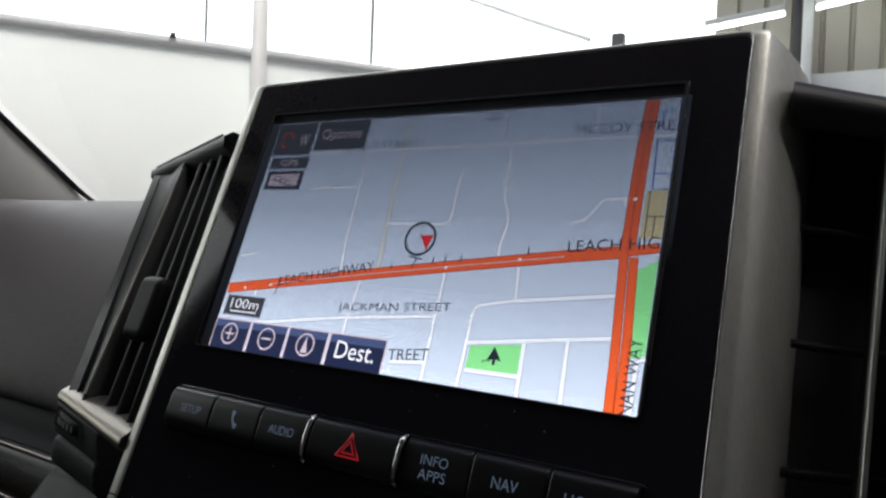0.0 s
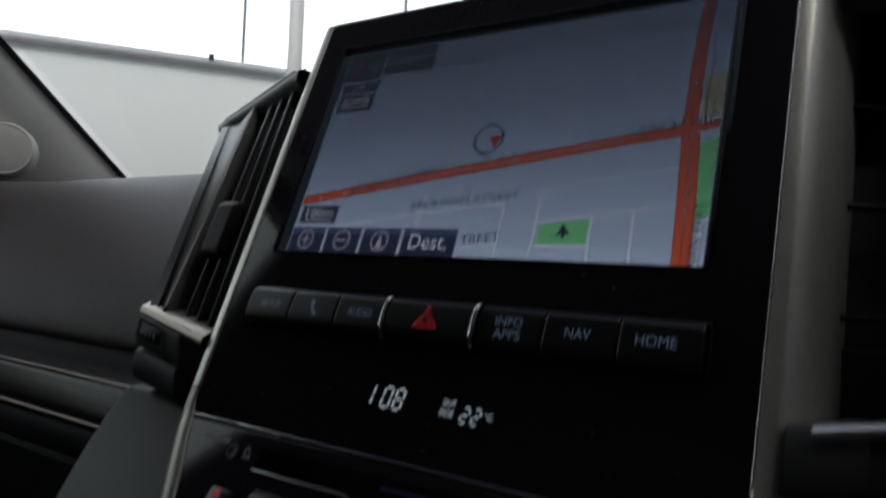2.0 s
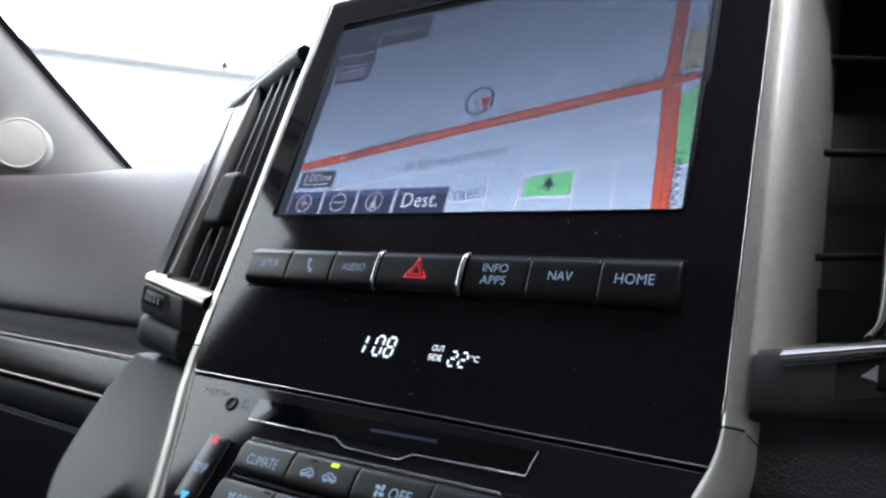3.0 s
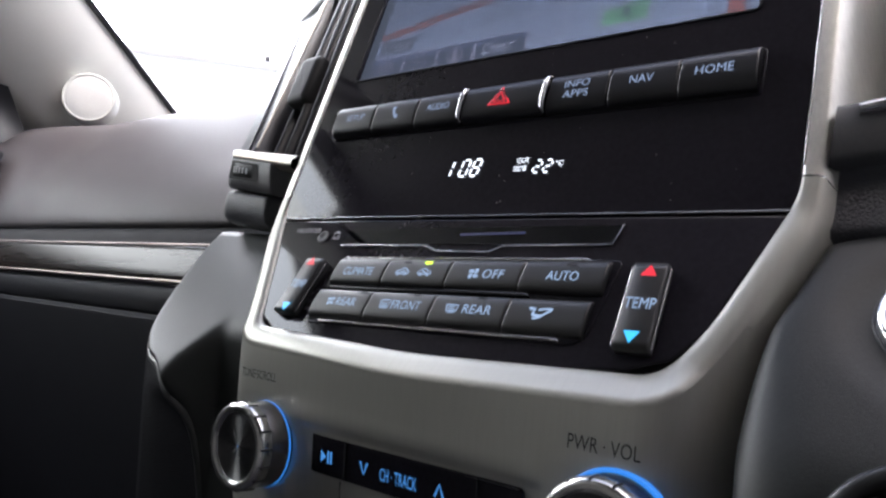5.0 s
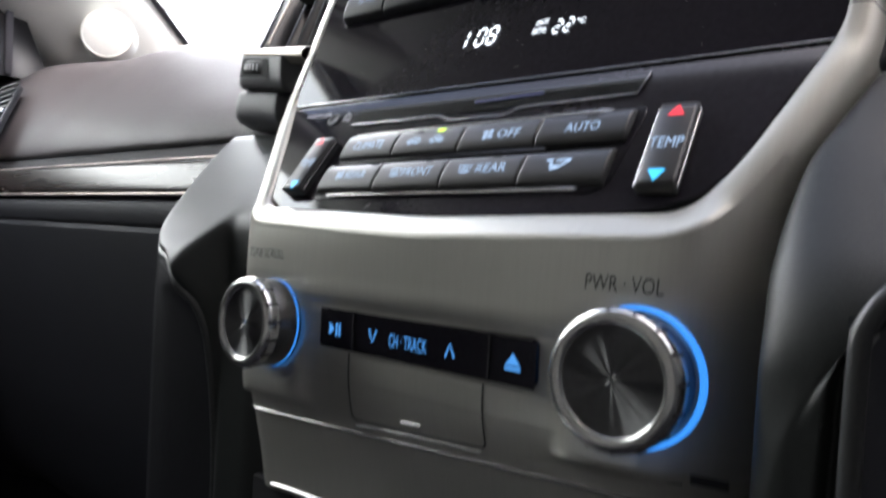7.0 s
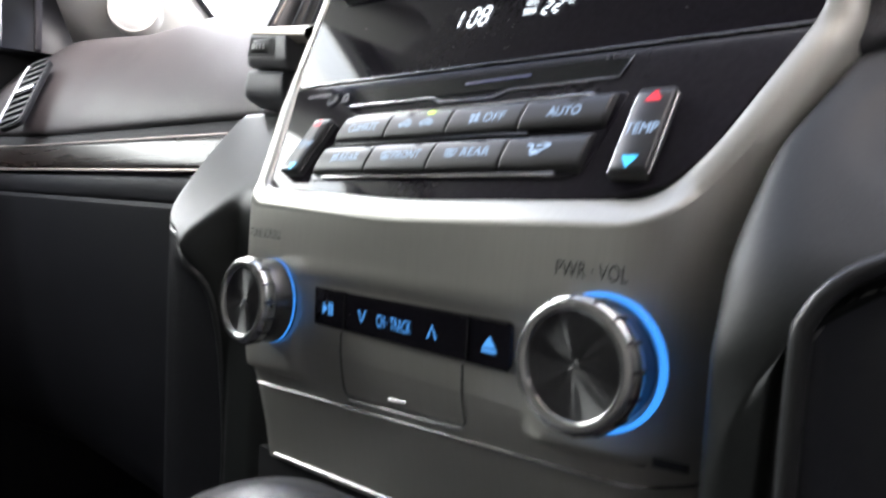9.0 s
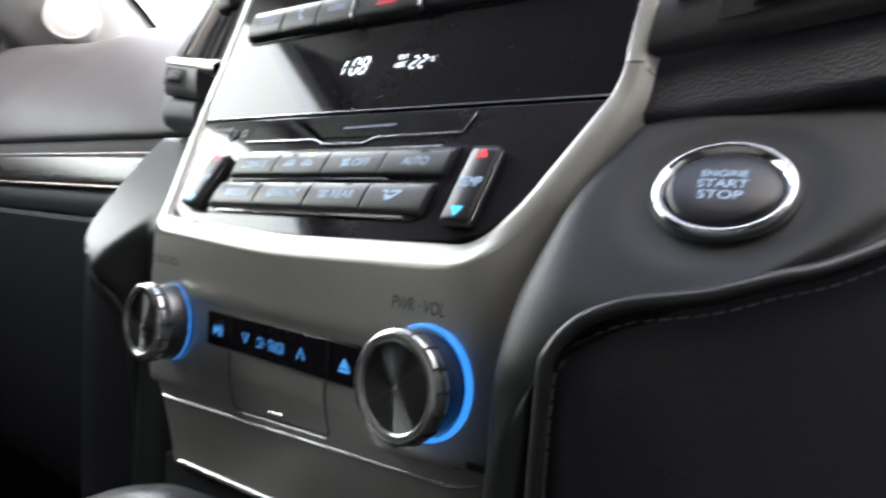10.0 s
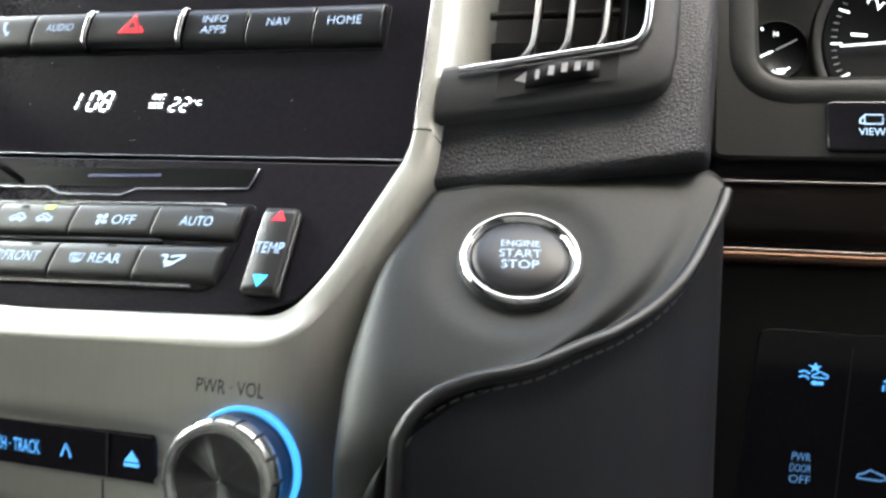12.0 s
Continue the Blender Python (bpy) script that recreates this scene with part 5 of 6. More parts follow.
for x, z in ((0.0862, 1.1258), (-0.0680, 1.1216)):
    nrm = (-0.03, -1, 0.06)
    r1 = 0.0181 if x > 0 else 0.0173
    KM = axes((x, 0.1326 + bow(x), z), nrm)
    knob = part("rotary_knob", turned([(0.0174, -0.001), (0.0171, 0.002), (0.0160, 0.0080)] if x < 0 else [(0.0152, -0.001), (0.0157, 0.001), (0.0158, 0.0080)], KM), LEVER_METAL if x < 0 else PLASTIC, aud, "knob with ribbed chrome rim")
    part("knob_rim", turned([(0.0156, 0.0080), (0.0168, 0.0083), (0.0173, 0.0090), (0.0173, 0.0125), (0.0168, 0.0136), (0.0156, 0.0143), (0.0142, 0.0142), (0.0134, 0.0137), (0.0131, 0.0129)], KM), KNOB_RIM, knob, "ribbed satin chrome rim", smooth=30)
    part("knob_face", turned([(0.0134, 0.0130), (0.0130, 0.0128), (0.0060, 0.0126), (0.0004, 0.0125)], KM), KNOB_FACE, knob, "dark spun metal face")
    part("light_ring", turned([(0.0168, -0.001), (r1, -0.001), (r1, 0.0006), (r1 - 0.0003, 0.0012), (r1 - 0.0012, 0.0012), (0.0168, 0.0006)], KM), RING_BLUE, knob, "glowing blue light ring")
    for k in range(16):
        a = 2 * math.pi * k / 16 + 0.1
        c, s = math.cos(a), math.sin(a)
        part("rib", tube([KM @ Vector((0.0170 * c, 0.0170 * s, 0.0086)), KM @ Vector((0.01705 * c, 0.01705 * s, 0.0124)), KM @ Vector((0.0163 * c, 0.0163 * s, 0.0137))], 0.00062, 5), SEAM, knob)

# ---- tray, console and gear lever under the panel ----
tray = thing("storage_tray", (0, 0.15, 1.0), "dark open storage tray under the audio panel", "tray")
part("lip", tube([(x, 0.1470 + bow(x), slant(x, 1.0540)) for x in [-0.083 + 0.17 * i / 20 for i in range(21)]], 0.0010, 8), DULL_CHROME, tray, "thin bright lip")
# solid black block stands in for the shaded hollow of the tray
part("recess", slab(-0.10, 0.105, 0.152, 0.25, 0.985, 1.048), SEAM, tray)
bm = loft([[Vector((x, y, z)) for y, z in ((0.30, 1.012), (0.16, 1.006), (0.10, 1.0), (-0.05, 0.985), (-0.4, 0.97), (-0.5, 0.7))] for x in (-0.118, -0.06, 0.0, 0.06, 0.12)])
tagged(part("centre_console", bm, PIANO), "dark centre console top round the gear lever", "console")
lever = thing("gear_lever", (0.031, 0.074, 1.0), "rounded gunmetal gear lever knob below the panel", "gear lever")
GM = axes((0.031, 0.074, 1.006), (0, -0.15, 1), (0, 1, 0))
part("knob", turned([(0.012, 0.02), (0.018, 0.03), (0.030, 0.042), (0.0360, 0.055), (0.0365, 0.063), (0.033, 0.072), (0.025, 0.0790), (0.013, 0.0828), (0.0006, 0.084)], GM), LEVER_METAL, lever, "glossy gunmetal rounded knob")
part("shaft", turned([(0.009, -0.02), (0.009, 0.022)], GM, 20), DULL_CHROME, lever, "chrome shaft")
part("gate_trim", tube([(-0.012, 0.137, 1.045), (0.03, 0.132, 1.035), (0.07, 0.13, 1.028)], 0.0016, 8), CHROME, lever, "bright chrome gate trim")

# ---- padded shoulders on both sides of the stack ----


def shoulder_y(x, z, m=1.05, zr=1.16, rr=0.024):
    """Depth of the pad's face: a slope m above, rolling over at zr into an upright front."""
    a = 0.13 * (x - 0.159)
    if z >= zr:
        return 0.163 + a + m * (z - 1.188)
    d = zr - z
    e = min(d, rr)
    return 0.163 + a + m * (zr - 1.188) - (m * e - 0.5 * ((m - 0.05) / rr) * e * e) - 0.05 * max(0.0, d - rr)


INNER = [(0.1284, 1.2104), (0.1262, 1.2050), (0.1222, 1.1950), (0.1180, 1.1850), (0.1165, 1.1720), (0.1165, 1.1600), (0.1180, 1.1458), (0.1182, 1.12), (0.1180, 1.07), (0.1175, 1.0)]
TOP_EDGE = [(0.1284, 1.2104), (0.1448, 1.2142), (0.1627, 1.2181), (0.1808, 1.2206), (0.1990, 1.2227), (0.2130, 1.2232), (0.2190, 1.2222), (0.2228, 1.2195), (0.2242, 1.2160)]
RIM = [(0.2242, 0.2020, 1.2160), (0.2240, 0.1995, 1.2130), (0.2230, 0.1955, 1.2093), (0.2195, 0.1880, 1.2020), (0.2097, 0.1690, 1.1864), (0.2007, 0.1585, 1.1774), (0.1895, 0.1480, 1.1708), (0.1802, 0.1395, 1.1676), (0.1676, 0.1300, 1.1627), (0.1533, 0.1235, 1.1596),
       (0.1441, 0.1205, 1.1555), (0.1395, 0.1175, 1.1509), (0.1373, 0.1160, 1.1469), (0.1361, 0.1150, 1.1401), (0.1358, 0.1135, 1.09), (0.1358, 0.1135, 1.0)]
OUTER = [(x, z) for x, y, z in RIM]


def even(points, n):
    """n + 1 points at even steps along a smooth line."""
    p = [Vector(q) for q in spline(points, 12)]
    acc = [0.0]
    for a, b in zip(p, p[1:]):
        acc.append(acc[-1] + (b - a).length)
    res = []
    for k in range(n + 1):
        d = acc[-1] * k / n
        i = max(j for j in range(len(acc) - 1) if acc[j] <= d + 1e-12)
        res.append(p[i].lerp(p[i + 1], (d - acc[i]) / max(1e-9, acc[i + 1] - acc[i])))
    return res


INNER_LEFT = [(0.1300, 1.2118), (0.1275, 1.2070), (0.1215, 1.1960), (0.1130, 1.1830), (0.1050, 1.1700), (0.0985, 1.1580), (0.0950, 1.1458), (0.0945, 1.12), (0.0945, 1.07), (0.0945, 1.0)]


TOP_LEFT = [(0.1300, 1.2000), (0.1600, 1.2065), (0.1900, 1.2120), (0.2100, 1.2150), (0.2185, 1.2160), (0.2222, 1.2145)]
OUTER_LEFT = [(0.2222, 1.2145), (0.2215, 1.2033), (0.2165, 1.1890), (0.2100, 1.1765), (0.2020, 1.1640), (0.1935, 1.1555), (0.1810, 1.1490), (0.1690, 1.1460), (0.1580, 1.1400), (0.1480, 1.1310), (0.1430, 1.1200), (0.1395, 1.0960), (0.1360, 1.0500), (0.1345, 1.0)]


def shoulder(side, label, inner_line, outer_line, top_line, roll, sink, rim=None):
    s = side
    pad = thing("dash_shoulder", (s * 0.16, 0.16, 1.0), label, "padded trim", "padded shoulders")
    N, Mn = 92, 44
    inn, outr, top = even(inner_line, N), even(outer_line, N), even(top_line, Mn)
    cut = [0.5 - 0.5 * math.cos(math.pi * j / Mn) for j in range(Mn + 1)]
    if rim:
        rim = even(rim, N)
        outr = [Vector((p.x, p.z)) for p in rim]
    nn = Vector((0.10, -0.74, 0.66))
    rows = []
    for i in range(N + 1):
        q = i / N
        row = []
        width = (outr[i] - inn[i]).length
        for j in range(Mn + 1):
            c = cut[j]
            p = inn[i].lerp(outr[i], c)
            tp = top[0].lerp(top[-1], c)
            k = c * Mn
            jt = min(int(k), Mn - 1)
            tt = top[jt].lerp(top[jt + 1], k - jt)
            p = p + (tt - tp) * max(0.0, 1 - q * 3.0) ** 2
            ds = (1 - c) * width
            di = c * width
            dt = (i / N) * 0.30
            R1, R2, R3 = 0.0045 + 0.0135 * ease(0.015, 0.055, width) if s > 0 else min(0.008, width * 0.6), min(roll * (0.25 + 0.75 * ease(0.02, 0.30, q)) if s > 0 else roll * ease(0.10, 0.42, q) + 0.004, width * 0.4), 0.004
            h = 0.0
            if s > 0:
                # shallow dish round the button
                h -= 0.0014 * ease(0.0295, 0.0215, math.hypot(p.x - 0.1603, (p.y - 1.188) / 0.74))
                # groove above the piping
                g = min(0.0125, 0.6 * width)
                h -= (0.0004 + 0.0040 * ease(0.02, 0.42, q)) * min(1.0, width / 0.02) * math.sin(math.pi * min(1.0, ds / g)) ** 2
            for d, R, f in ((ds, R1, 0.0 if s > 0 else 1.0), (di, R2, 0.5 if s > 0 else 1.0), (dt, R3, 1.0)):
                if d < R:
                    h -= f * R * (1 - math.sqrt(max(0.0, 1 - (1 - d / R) ** 2)))
            row.append(Vector((s * p.x, shoulder_y(p.x, p.y, *((1.05, 1.16, 0.024) if s > 0 else (1.05, 1.150 + 0.021 * (1 - ease(0.132, 0.152, p.x)), 0.016))) + sink - (0.12 * (p.x - 0.159) if s < 0 else 0), p.y)) + Vector((s * nn.x, nn.y, nn.z)) * h)
            if rim:
                w = max(0.0, 1 - ds / min(0.030, 0.8 * width)) ** 2
                row[-1].y += w * (rim[i].y - shoulder_y(rim[i].x, rim[i].z))
        rows.append(row)
    rows.insert(0, [p + Vector((0, 0.03, -0.004)) for p in rows[0]])
    bm = loft(rows)
    part("cushion", bm, LEATHER, pad, "black leather cushion", smooth=70)
    edge_line = [r[-1] for r in rows[1:]]
    part("piping", tube([p + Vector((s * 0.0006, -0.0008, -0.0002)) for p in edge_line if s < 0 or p.z < 1.2115], 0.0021, 10), PIPING, pad, "rolled leather edge")
    low = [ease(1.156, 1.142, p.z) if s < 0 else 0.0 for p in edge_line]
    st = [p + (Vector((0.0008, 0.0062, -0.0058)) if s > 0 else Vector((-0.0060 * w, 0.0045, -0.0045 * (1 - w)))) for p, w in zip(edge_line, low)]
    length = [0.0]
    for a, b in zip(st, st[1:]):
        length.append(length[-1] + (b - a).length)

    def at(d):
        for i in range(len(st) - 1):
            if length[i] <= d <= length[i + 1]:
                return st[i].lerp(st[i + 1], (d - length[i]) / max(1e-9, length[i + 1] - length[i]))
        return st[-1]
    # leather side under the seam
    cutx = 0.1368
    side_rows = []
    for i, e in enumerate(edge_line):
        x = abs(e.x)
        row = [e + Vector((0, 0.002, -0.0005))]
        deep = e.y + 0.010
        lean = 0.15 * ease(0.148, 0.185, x)
        if s < 0:
            w = low[i]
            a = e + Vector((-0.0015, 0.006, -0.006)) * (1 - w) + Vector((-0.006, 0.0030, 0)) * w
            b = Vector((-0.1915, 0.1530, e.z - 0.004 * (1 - w)))
            b = (e + Vector((-0.002, 0.014, -0.014))).lerp(b, w)
            c = b + Vector((-0.004, 0.012, -0.004 * (1 - w)))
            row += [tuple(q) for q in spline([e + Vector((-0.0006, 0.002, -0.0005)), a, a.lerp(b, 0.5) + Vector((0, -0.001, 0)) * w, b, c, Vector((c.x - 0.002, 0.27, c.z - 0.06 * (1 - w)))], 3)][1:15]
            row = [Vector(q) for q in row]
        elif x < cutx:
            row += [e + Vector((s * 0.003, 0.006, -0.001)), e + Vector((s * 0.006, 0.012, -0.002)), e + Vector((s * 0.012, 0.018, -0.004)), e + Vector((s * 0.03, 0.022, -0.006))]
            row += [row[-1]] * 10
            row = [Vector(p) for p in row]
        else:
            for k in range(1, 15):
                q = (k / 14) ** 1.6
                w = ease(0, 0.35, q)
                row.append(Vector((s * (x + 0.001), (e.y + 0.0045) * (1 - w) + deep * w - lean * (e.z - 0.9) * q, e.z - 0.002 - (e.z - 0.9) * q)))
        side_rows.append(row)
    keep = [r for r, e in zip(side_rows, edge_line) if s < 0 or abs(e.x) >= cutx]
    first = [p + Vector((s * 0.003, 0.05, 0)) for p in keep[0]]
    last = [Vector((s * (cutx - 0.0027), p.y, p.z)) if s > 0 else p + Vector((0, 0, -0.01)) for p in keep[-1]]
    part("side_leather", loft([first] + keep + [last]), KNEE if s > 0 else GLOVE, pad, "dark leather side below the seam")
    bm = bmesh.new()
    d = 0.004
    while d < length[-1] - 0.004:
        o = Vector((0, -0.0028, 0.0012))
        tube([at(d) + o, at(d + 0.0014) + o + Vector((0, -0.0004, 0)), at(d + 0.0028) + o], 0.0004, 5, bm)
        d += 0.0040
    tagged(part("stitching", bm, STITCH, pad, "grey stitched seam"), kind="stuff")
    return pad


right = shoulder(1, "black leather shoulder pad with the round start button", INNER, OUTER, TOP_EDGE, 0.018, 0.0, RIM)
left = shoulder(-1, "black leather shoulder pad with stitched edge beside the stack", INNER_LEFT, OUTER_LEFT, TOP_LEFT, 0.024, 0.0217)

# start button
start = thing("start_button", (0.1600, 0.163, 1.188), "round black engine start button in a chrome ring", "start button")
SB = axes((0.1603, 0.1632, 1.1880), (0.13, -1, 1.05))
part("chrome_ring", turned([(0.0188, -0.004), (0.0188, 0.0004), (0.0185, 0.0016), (0.0179, 0.0023), (0.0172, 0.0024), (0.0164, 0.0019), (0.0156, 0.0011), (0.0150, 0.0003), (0.0147, -0.002)], SB, 64), mat("brushed_chrome", (0.80, 0.81, 0.82), 0.10, metal=1.0, vary=0.25, vscale=120), start, "wide polished chrome ring")
part("surround", turned([(0.0196, -0.006), (0.0194, -0.0008), (0.0191, -0.0006), (0.0187, -0.0010)], SB, 64), PLASTIC, start, "narrow black collar")
cap_b = part("button_cap", turned([(0.0149, -0.004), (0.0149, 0.0002), (0.0144, 0.0012), (0.013, 0.0018), (0.006, 0.0019), (0.0003, 0.0020)], SB, 48), BUTTON, start, "black button cap")
for body, dy, w, h in (("ENGINE", 0.0040, 0.0118, 0.0026), ("START", -0.0001, 0.0128, 0.0033), ("STOP", -0.0045, 0.0112, 0.0034)):
    part("legend", lettering(body, 0, dy, w, h, SB, 0.0026), BLUE, cap_b, "blue lit legend", smooth=0)

# ---- air vents on both sides of the screen ----


def vent(side, bl, tl, br, tr, label):
    """bl, tl: outer corners; br, tr: inner corners, beside the stack."""
    s = side
    v = thing("air_vent", bl, label, "air vent", "centre air vents")
    BL, TL, BR, TR = [Vector(p) for p in (bl, tl, br, tr)]

    def at(a, b, h=0.0):
        """a: 0 inner to 1 outer; b: 0 foot to 1 top; h: out of the face."""
        p = BR.lerp(BL, a).lerp(TR.lerp(TL, a), b)
        n = (BL - BR).cross(TR - BR).normalized()
        if n.y > 0:
            n = -n
        return p + n * h
    # frame: outer cheek, top hood
    c0 = lambda b: 0.80 if s > 0 else 0.69 - 0.24 * b
    rows = []
    for i in range(13):
        b = i / 12
        rows.append([at(c0(b), b, -0.012), at(c0(b) + 0.01, b, 0.0002), at(c0(b) + 0.03, b, 0.0012), at(0.5 * c0(b) + 0.49, b, -0.0022), at(0.96, b, 0.0012), at(1.0, b, -0.001), at(1.04, b, -0.012), at(1.05, b, -0.05)])
    if s < 0:
        part("outer_cheek", loft(rows), CHEEK, v, "satin dark cheek")
        # highlight on the glossy cheek's inner edge, modelled as a thin warm bar
        part("cheek_highlight", tube([at(c0(0.04 + 0.088 * i) + 0.016, 0.04 + 0.088 * i, 0.0008) for i in range(11)], 0.0007, 8), LEDGE_METAL, v, "warm satin metallic line")
    rows = []
    for i in range(11):
        a = 1.03 * i / 10
        rows.append([at(a, 0.93, -0.008), at(a, 0.945, 0.0008), at(a, 0.98, 0.0022), at(a, 1.01, -0.002), at(a, 1.03, -0.02), at(a, 1.02, -0.06)])
    part("hood", loft(rows), PLASTIC, v, "dark hood")
    if s < 0:
        part("hood_line", tube([at(0.04 + 0.9 * i / 10, 0.99, 0.0018) for i in range(11)], 0.0008, 8), DARK_LINE, v, "dark metal line")
    part("duct", loft([[at(a, b, -0.035) for a in (-0.02, 0.5, 0.9)] for b in (-0.02, 0.5, 1.0)]), SEAM, v, "black duct")
    part("duct_side", loft([[at(a, b, h) for h in (-0.035, 0.0)] for a, b in ((0.86, -0.02), (0.86, 0.95))]), SEAM, v)
    # upright slats
    for a in ((0.40, 0.58, 0.765) if s > 0 else (0.13, 0.31, 0.49)):
        rows, a0 = [], a
        for b in (0.02, 0.25, 0.5, 0.75, 0.95):
            a = a0 * c0(b) / c0(0)
            g = 1.0 if s > 0 else 2.2
            rows.append([at(a - 0.012 * g, b, -0.026), at(a - 0.020 * g, b, -0.007), at(a - 0.011 * g, b, -0.0040), at(a, b, -0.003), at(a + 0.011 * g, b, -0.0040), at(a + 0.020 * g, b, -0.007), at(a + 0.012 * g, b, -0.026)])
        part("slat", loft(rows), SLAT_BLACK if s > 0 else CHEEK, v, "dark upright slat")
        a = a0
        if s > 0:
            rows = []
            for b, da in ((0.030, -0.050), (0.045, -0.022), (0.065, -0.006), (0.10, 0.0), (0.3, 0.0), (0.6, 0.0), (0.94, 0.0)):
                rows.append([at(a + da - 0.017, b, -0.0060), at(a + da - 0.013, b, -0.0030), at(a + da, b, -0.0022), at(a + da + 0.013, b, -0.0030), at(a + da + 0.017, b, -0.0060)])
            part("slat_edge", loft(rows), SLAT_EDGE, v, "satin metal front of the slat")
    for b in (0.25, 0.5, 0.75):
        part("cross_slat", tube([at(0.0, b, -0.024), at(0.85, b, -0.024)], 0.0018, 4), SLAT_BLACK, v)
    tab = pillow(rrect(0, 0, 0.011 if s > 0 else 0.021, 0.034, 0.005), [(0, -0.012), (0, -0.0004), (0.0010, 0.0014), (0.0028, 0.0026), (0.0048, 0.0031)], axes(tuple(at(0.58 if s > 0 else 0.32, 0.46 if s > 0 else 0.37, 0.0)), tuple(at(0.5, 0.5, 1) - at(0.5, 0.5, 0))))
    part("slat_tab", tab, BUTTON if s > 0 else SLAT_BLACK, v, "black finger tab")
    # bright foot ledge
    rows = []
    for i in range(9):
        a = -0.02 + 1.04 * i / 8 if s < 0 else 0.05 + 0.88 * i / 8
        if s < 0:
            rows.append([at(a, 0.060, -0.022), at(a, 0.050, -0.008), at(a, 0.030, -0.0010), at(a, 0.006, 0.0030), at(a, -0.012, 0.0034), at(a, -0.026, 0.0020), at(a, -0.03, -0.004)])
        else:
            g = -0.020 + 0.012 * a
            rows.append([at(a, 0.045 + g, -0.02), at(a, 0.030 + g, 0.0004), at(a, 0.012 + g, 0.0034), at(a, -0.002 + g, 0.0040), at(a, -0.012 + g, 0.0034), at(a, -0.016 + g, -0.002)])
    part("foot_ledge", loft(rows), LEDGE_METAL if s < 0 else DULL_CHROME, v, "warm satin metal foot ledge" if s < 0 else "bright satin metal foot ledge")
    if s > 0:
        rail = [tuple(at(0.05 + 0.80 * q / 5, -0.019 + 0.014 * q / 5, 0.0040)) for q in range(6)] + [tuple(at(0.92, 0.004, 0.0040)), tuple(at(0.957, 0.036, 0.0038)), tuple(at(0.967, 0.10, 0.0034))] + [tuple(at(0.967, 0.2 + 0.73 * q / 4, 0.0030)) for q in range(5)]
        part("side_rail", tube(spline(rail, 3), 0.0015, 10), CHROME, v, "bright chrome rail along foot and side")
    # thumbwheel housing below
    if s < 0:
        under = lambda a, dz, o: BR.lerp(BL, a) + Vector((-0.30 * dz * ease(0.4, 1.0, a), -o, -dz))
        drop = [(0.0, -0.006), (0.0012, 0.0034), (0.004, 0.0042), (0.0140, 0.0040), (0.0188, 0.0028), (0.0204, 0.0002), (0.0206, -0.010)]
        rows = [[under(0.27 + 0.72 * i / 12, dz, o) for dz, o in drop] for i in range(13)]
        rows = [[p + Vector((0.003, 0.035, 0)) for p in rows[0]]] + rows + [[p + Vector((-0.003, 0.008, 0)) for p in rows[-1]], [p + Vector((-0.003, 0.05, 0)) for p in rows[-1]]]
        part("wheel_housing", loft(rows), VENT_GREY, v, "smooth charcoal housing")
        slot_at = lambda a, b, h: under(a, -b, h)
        a0, a1, w0, w1, b0, b1 = 0.52, 0.97, 0.60, 0.90, -0.0140, -0.0046
    else:
        inner = [(-0.04 + 0.89 * q / 8, 0.004 + 0.012 * q / 8) for q in range(9)] + [(0.92, 0.022), (0.957, 0.050), (0.967, 0.10)] + [(0.967, 0.2 + 0.8 * q / 5) for q in range(6)]
        outer = [(-0.05 + 1.04 * q / 8, -0.118 - 0.028 * q / 8) for q in range(9)] + [(1.065, -0.138), (1.115, -0.105), (1.132, -0.03)] + [(1.132 - 0.01 * q / 5, 0.1 + 0.9 * q / 5) for q in range(6)]
        rows = []
        for q, h in ((0.0, -0.006), (0.02, 0.0022), (0.12, 0.0030), (0.5, 0.0028), (0.86, 0.0014), (0.96, 0.0002), (1.0, -0.0035)):
            rows.append([at(ia + (oa - ia) * q, ib + (ob_ - ib) * q, h) for (ia, ib), (oa, ob_) in zip(inner, outer)])
        part("frame", loft(rows), VENT_GREY, v, "matt charcoal frame with a rounded corner", smooth=60)
        slot_at = at
        a0, a1, w0, w1, b0, b1 = 0.25, 0.84, 0.39, 0.75, -0.094, -0.024
    e, up = b1 - b0, 0.0 if s > 0 else 0.0016
    bm = loft([[slot_at(a, b, 0.0030 + up) for a in (a0, a1)] for b in (b0 - 0.04 * e, b1 + 0.04 * e)])
    part("wheel_slot", bm, SEAM, v)
    rows = []
    for i in range(9):
        a = w0 + (w1 - w0) * i / 8
        c = math.sin(math.pi * i / 8) * (1.0 if s > 0 else 0.5)
        rows.append([slot_at(a, b0 + 0.14 * e, 0.0031 + up), slot_at(a, b0 + 0.22 * e, 0.0034 + up + 0.0028 * c), slot_at(a, b1 - 0.17 * e, 0.0034 + up + 0.0028 * c), slot_at(a, b1 - 0.08 * e, 0.0031 + up)])
    wheel = part("thumbwheel", loft(rows), SLAT_BLACK, v, "ribbed black thumbwheel")
    for k in range(5):
        a = w0 + 0.045 + (w1 - w0 - 0.070) * k / 4.6
        c = math.sin(math.pi * (a - w0) / (w1 - w0)) * (1.0 if s > 0 else 0.5)
        bm = loft([[slot_at(a + q, b, 0.0038 + up + 0.0028 * c) for q in (0, 0.028)] for b in (b0 + 0.34 * e, b1 - 0.31 * e)])
        part("wheel_mark", bm, PALE_INK, wheel, "pale mark", smooth=0)
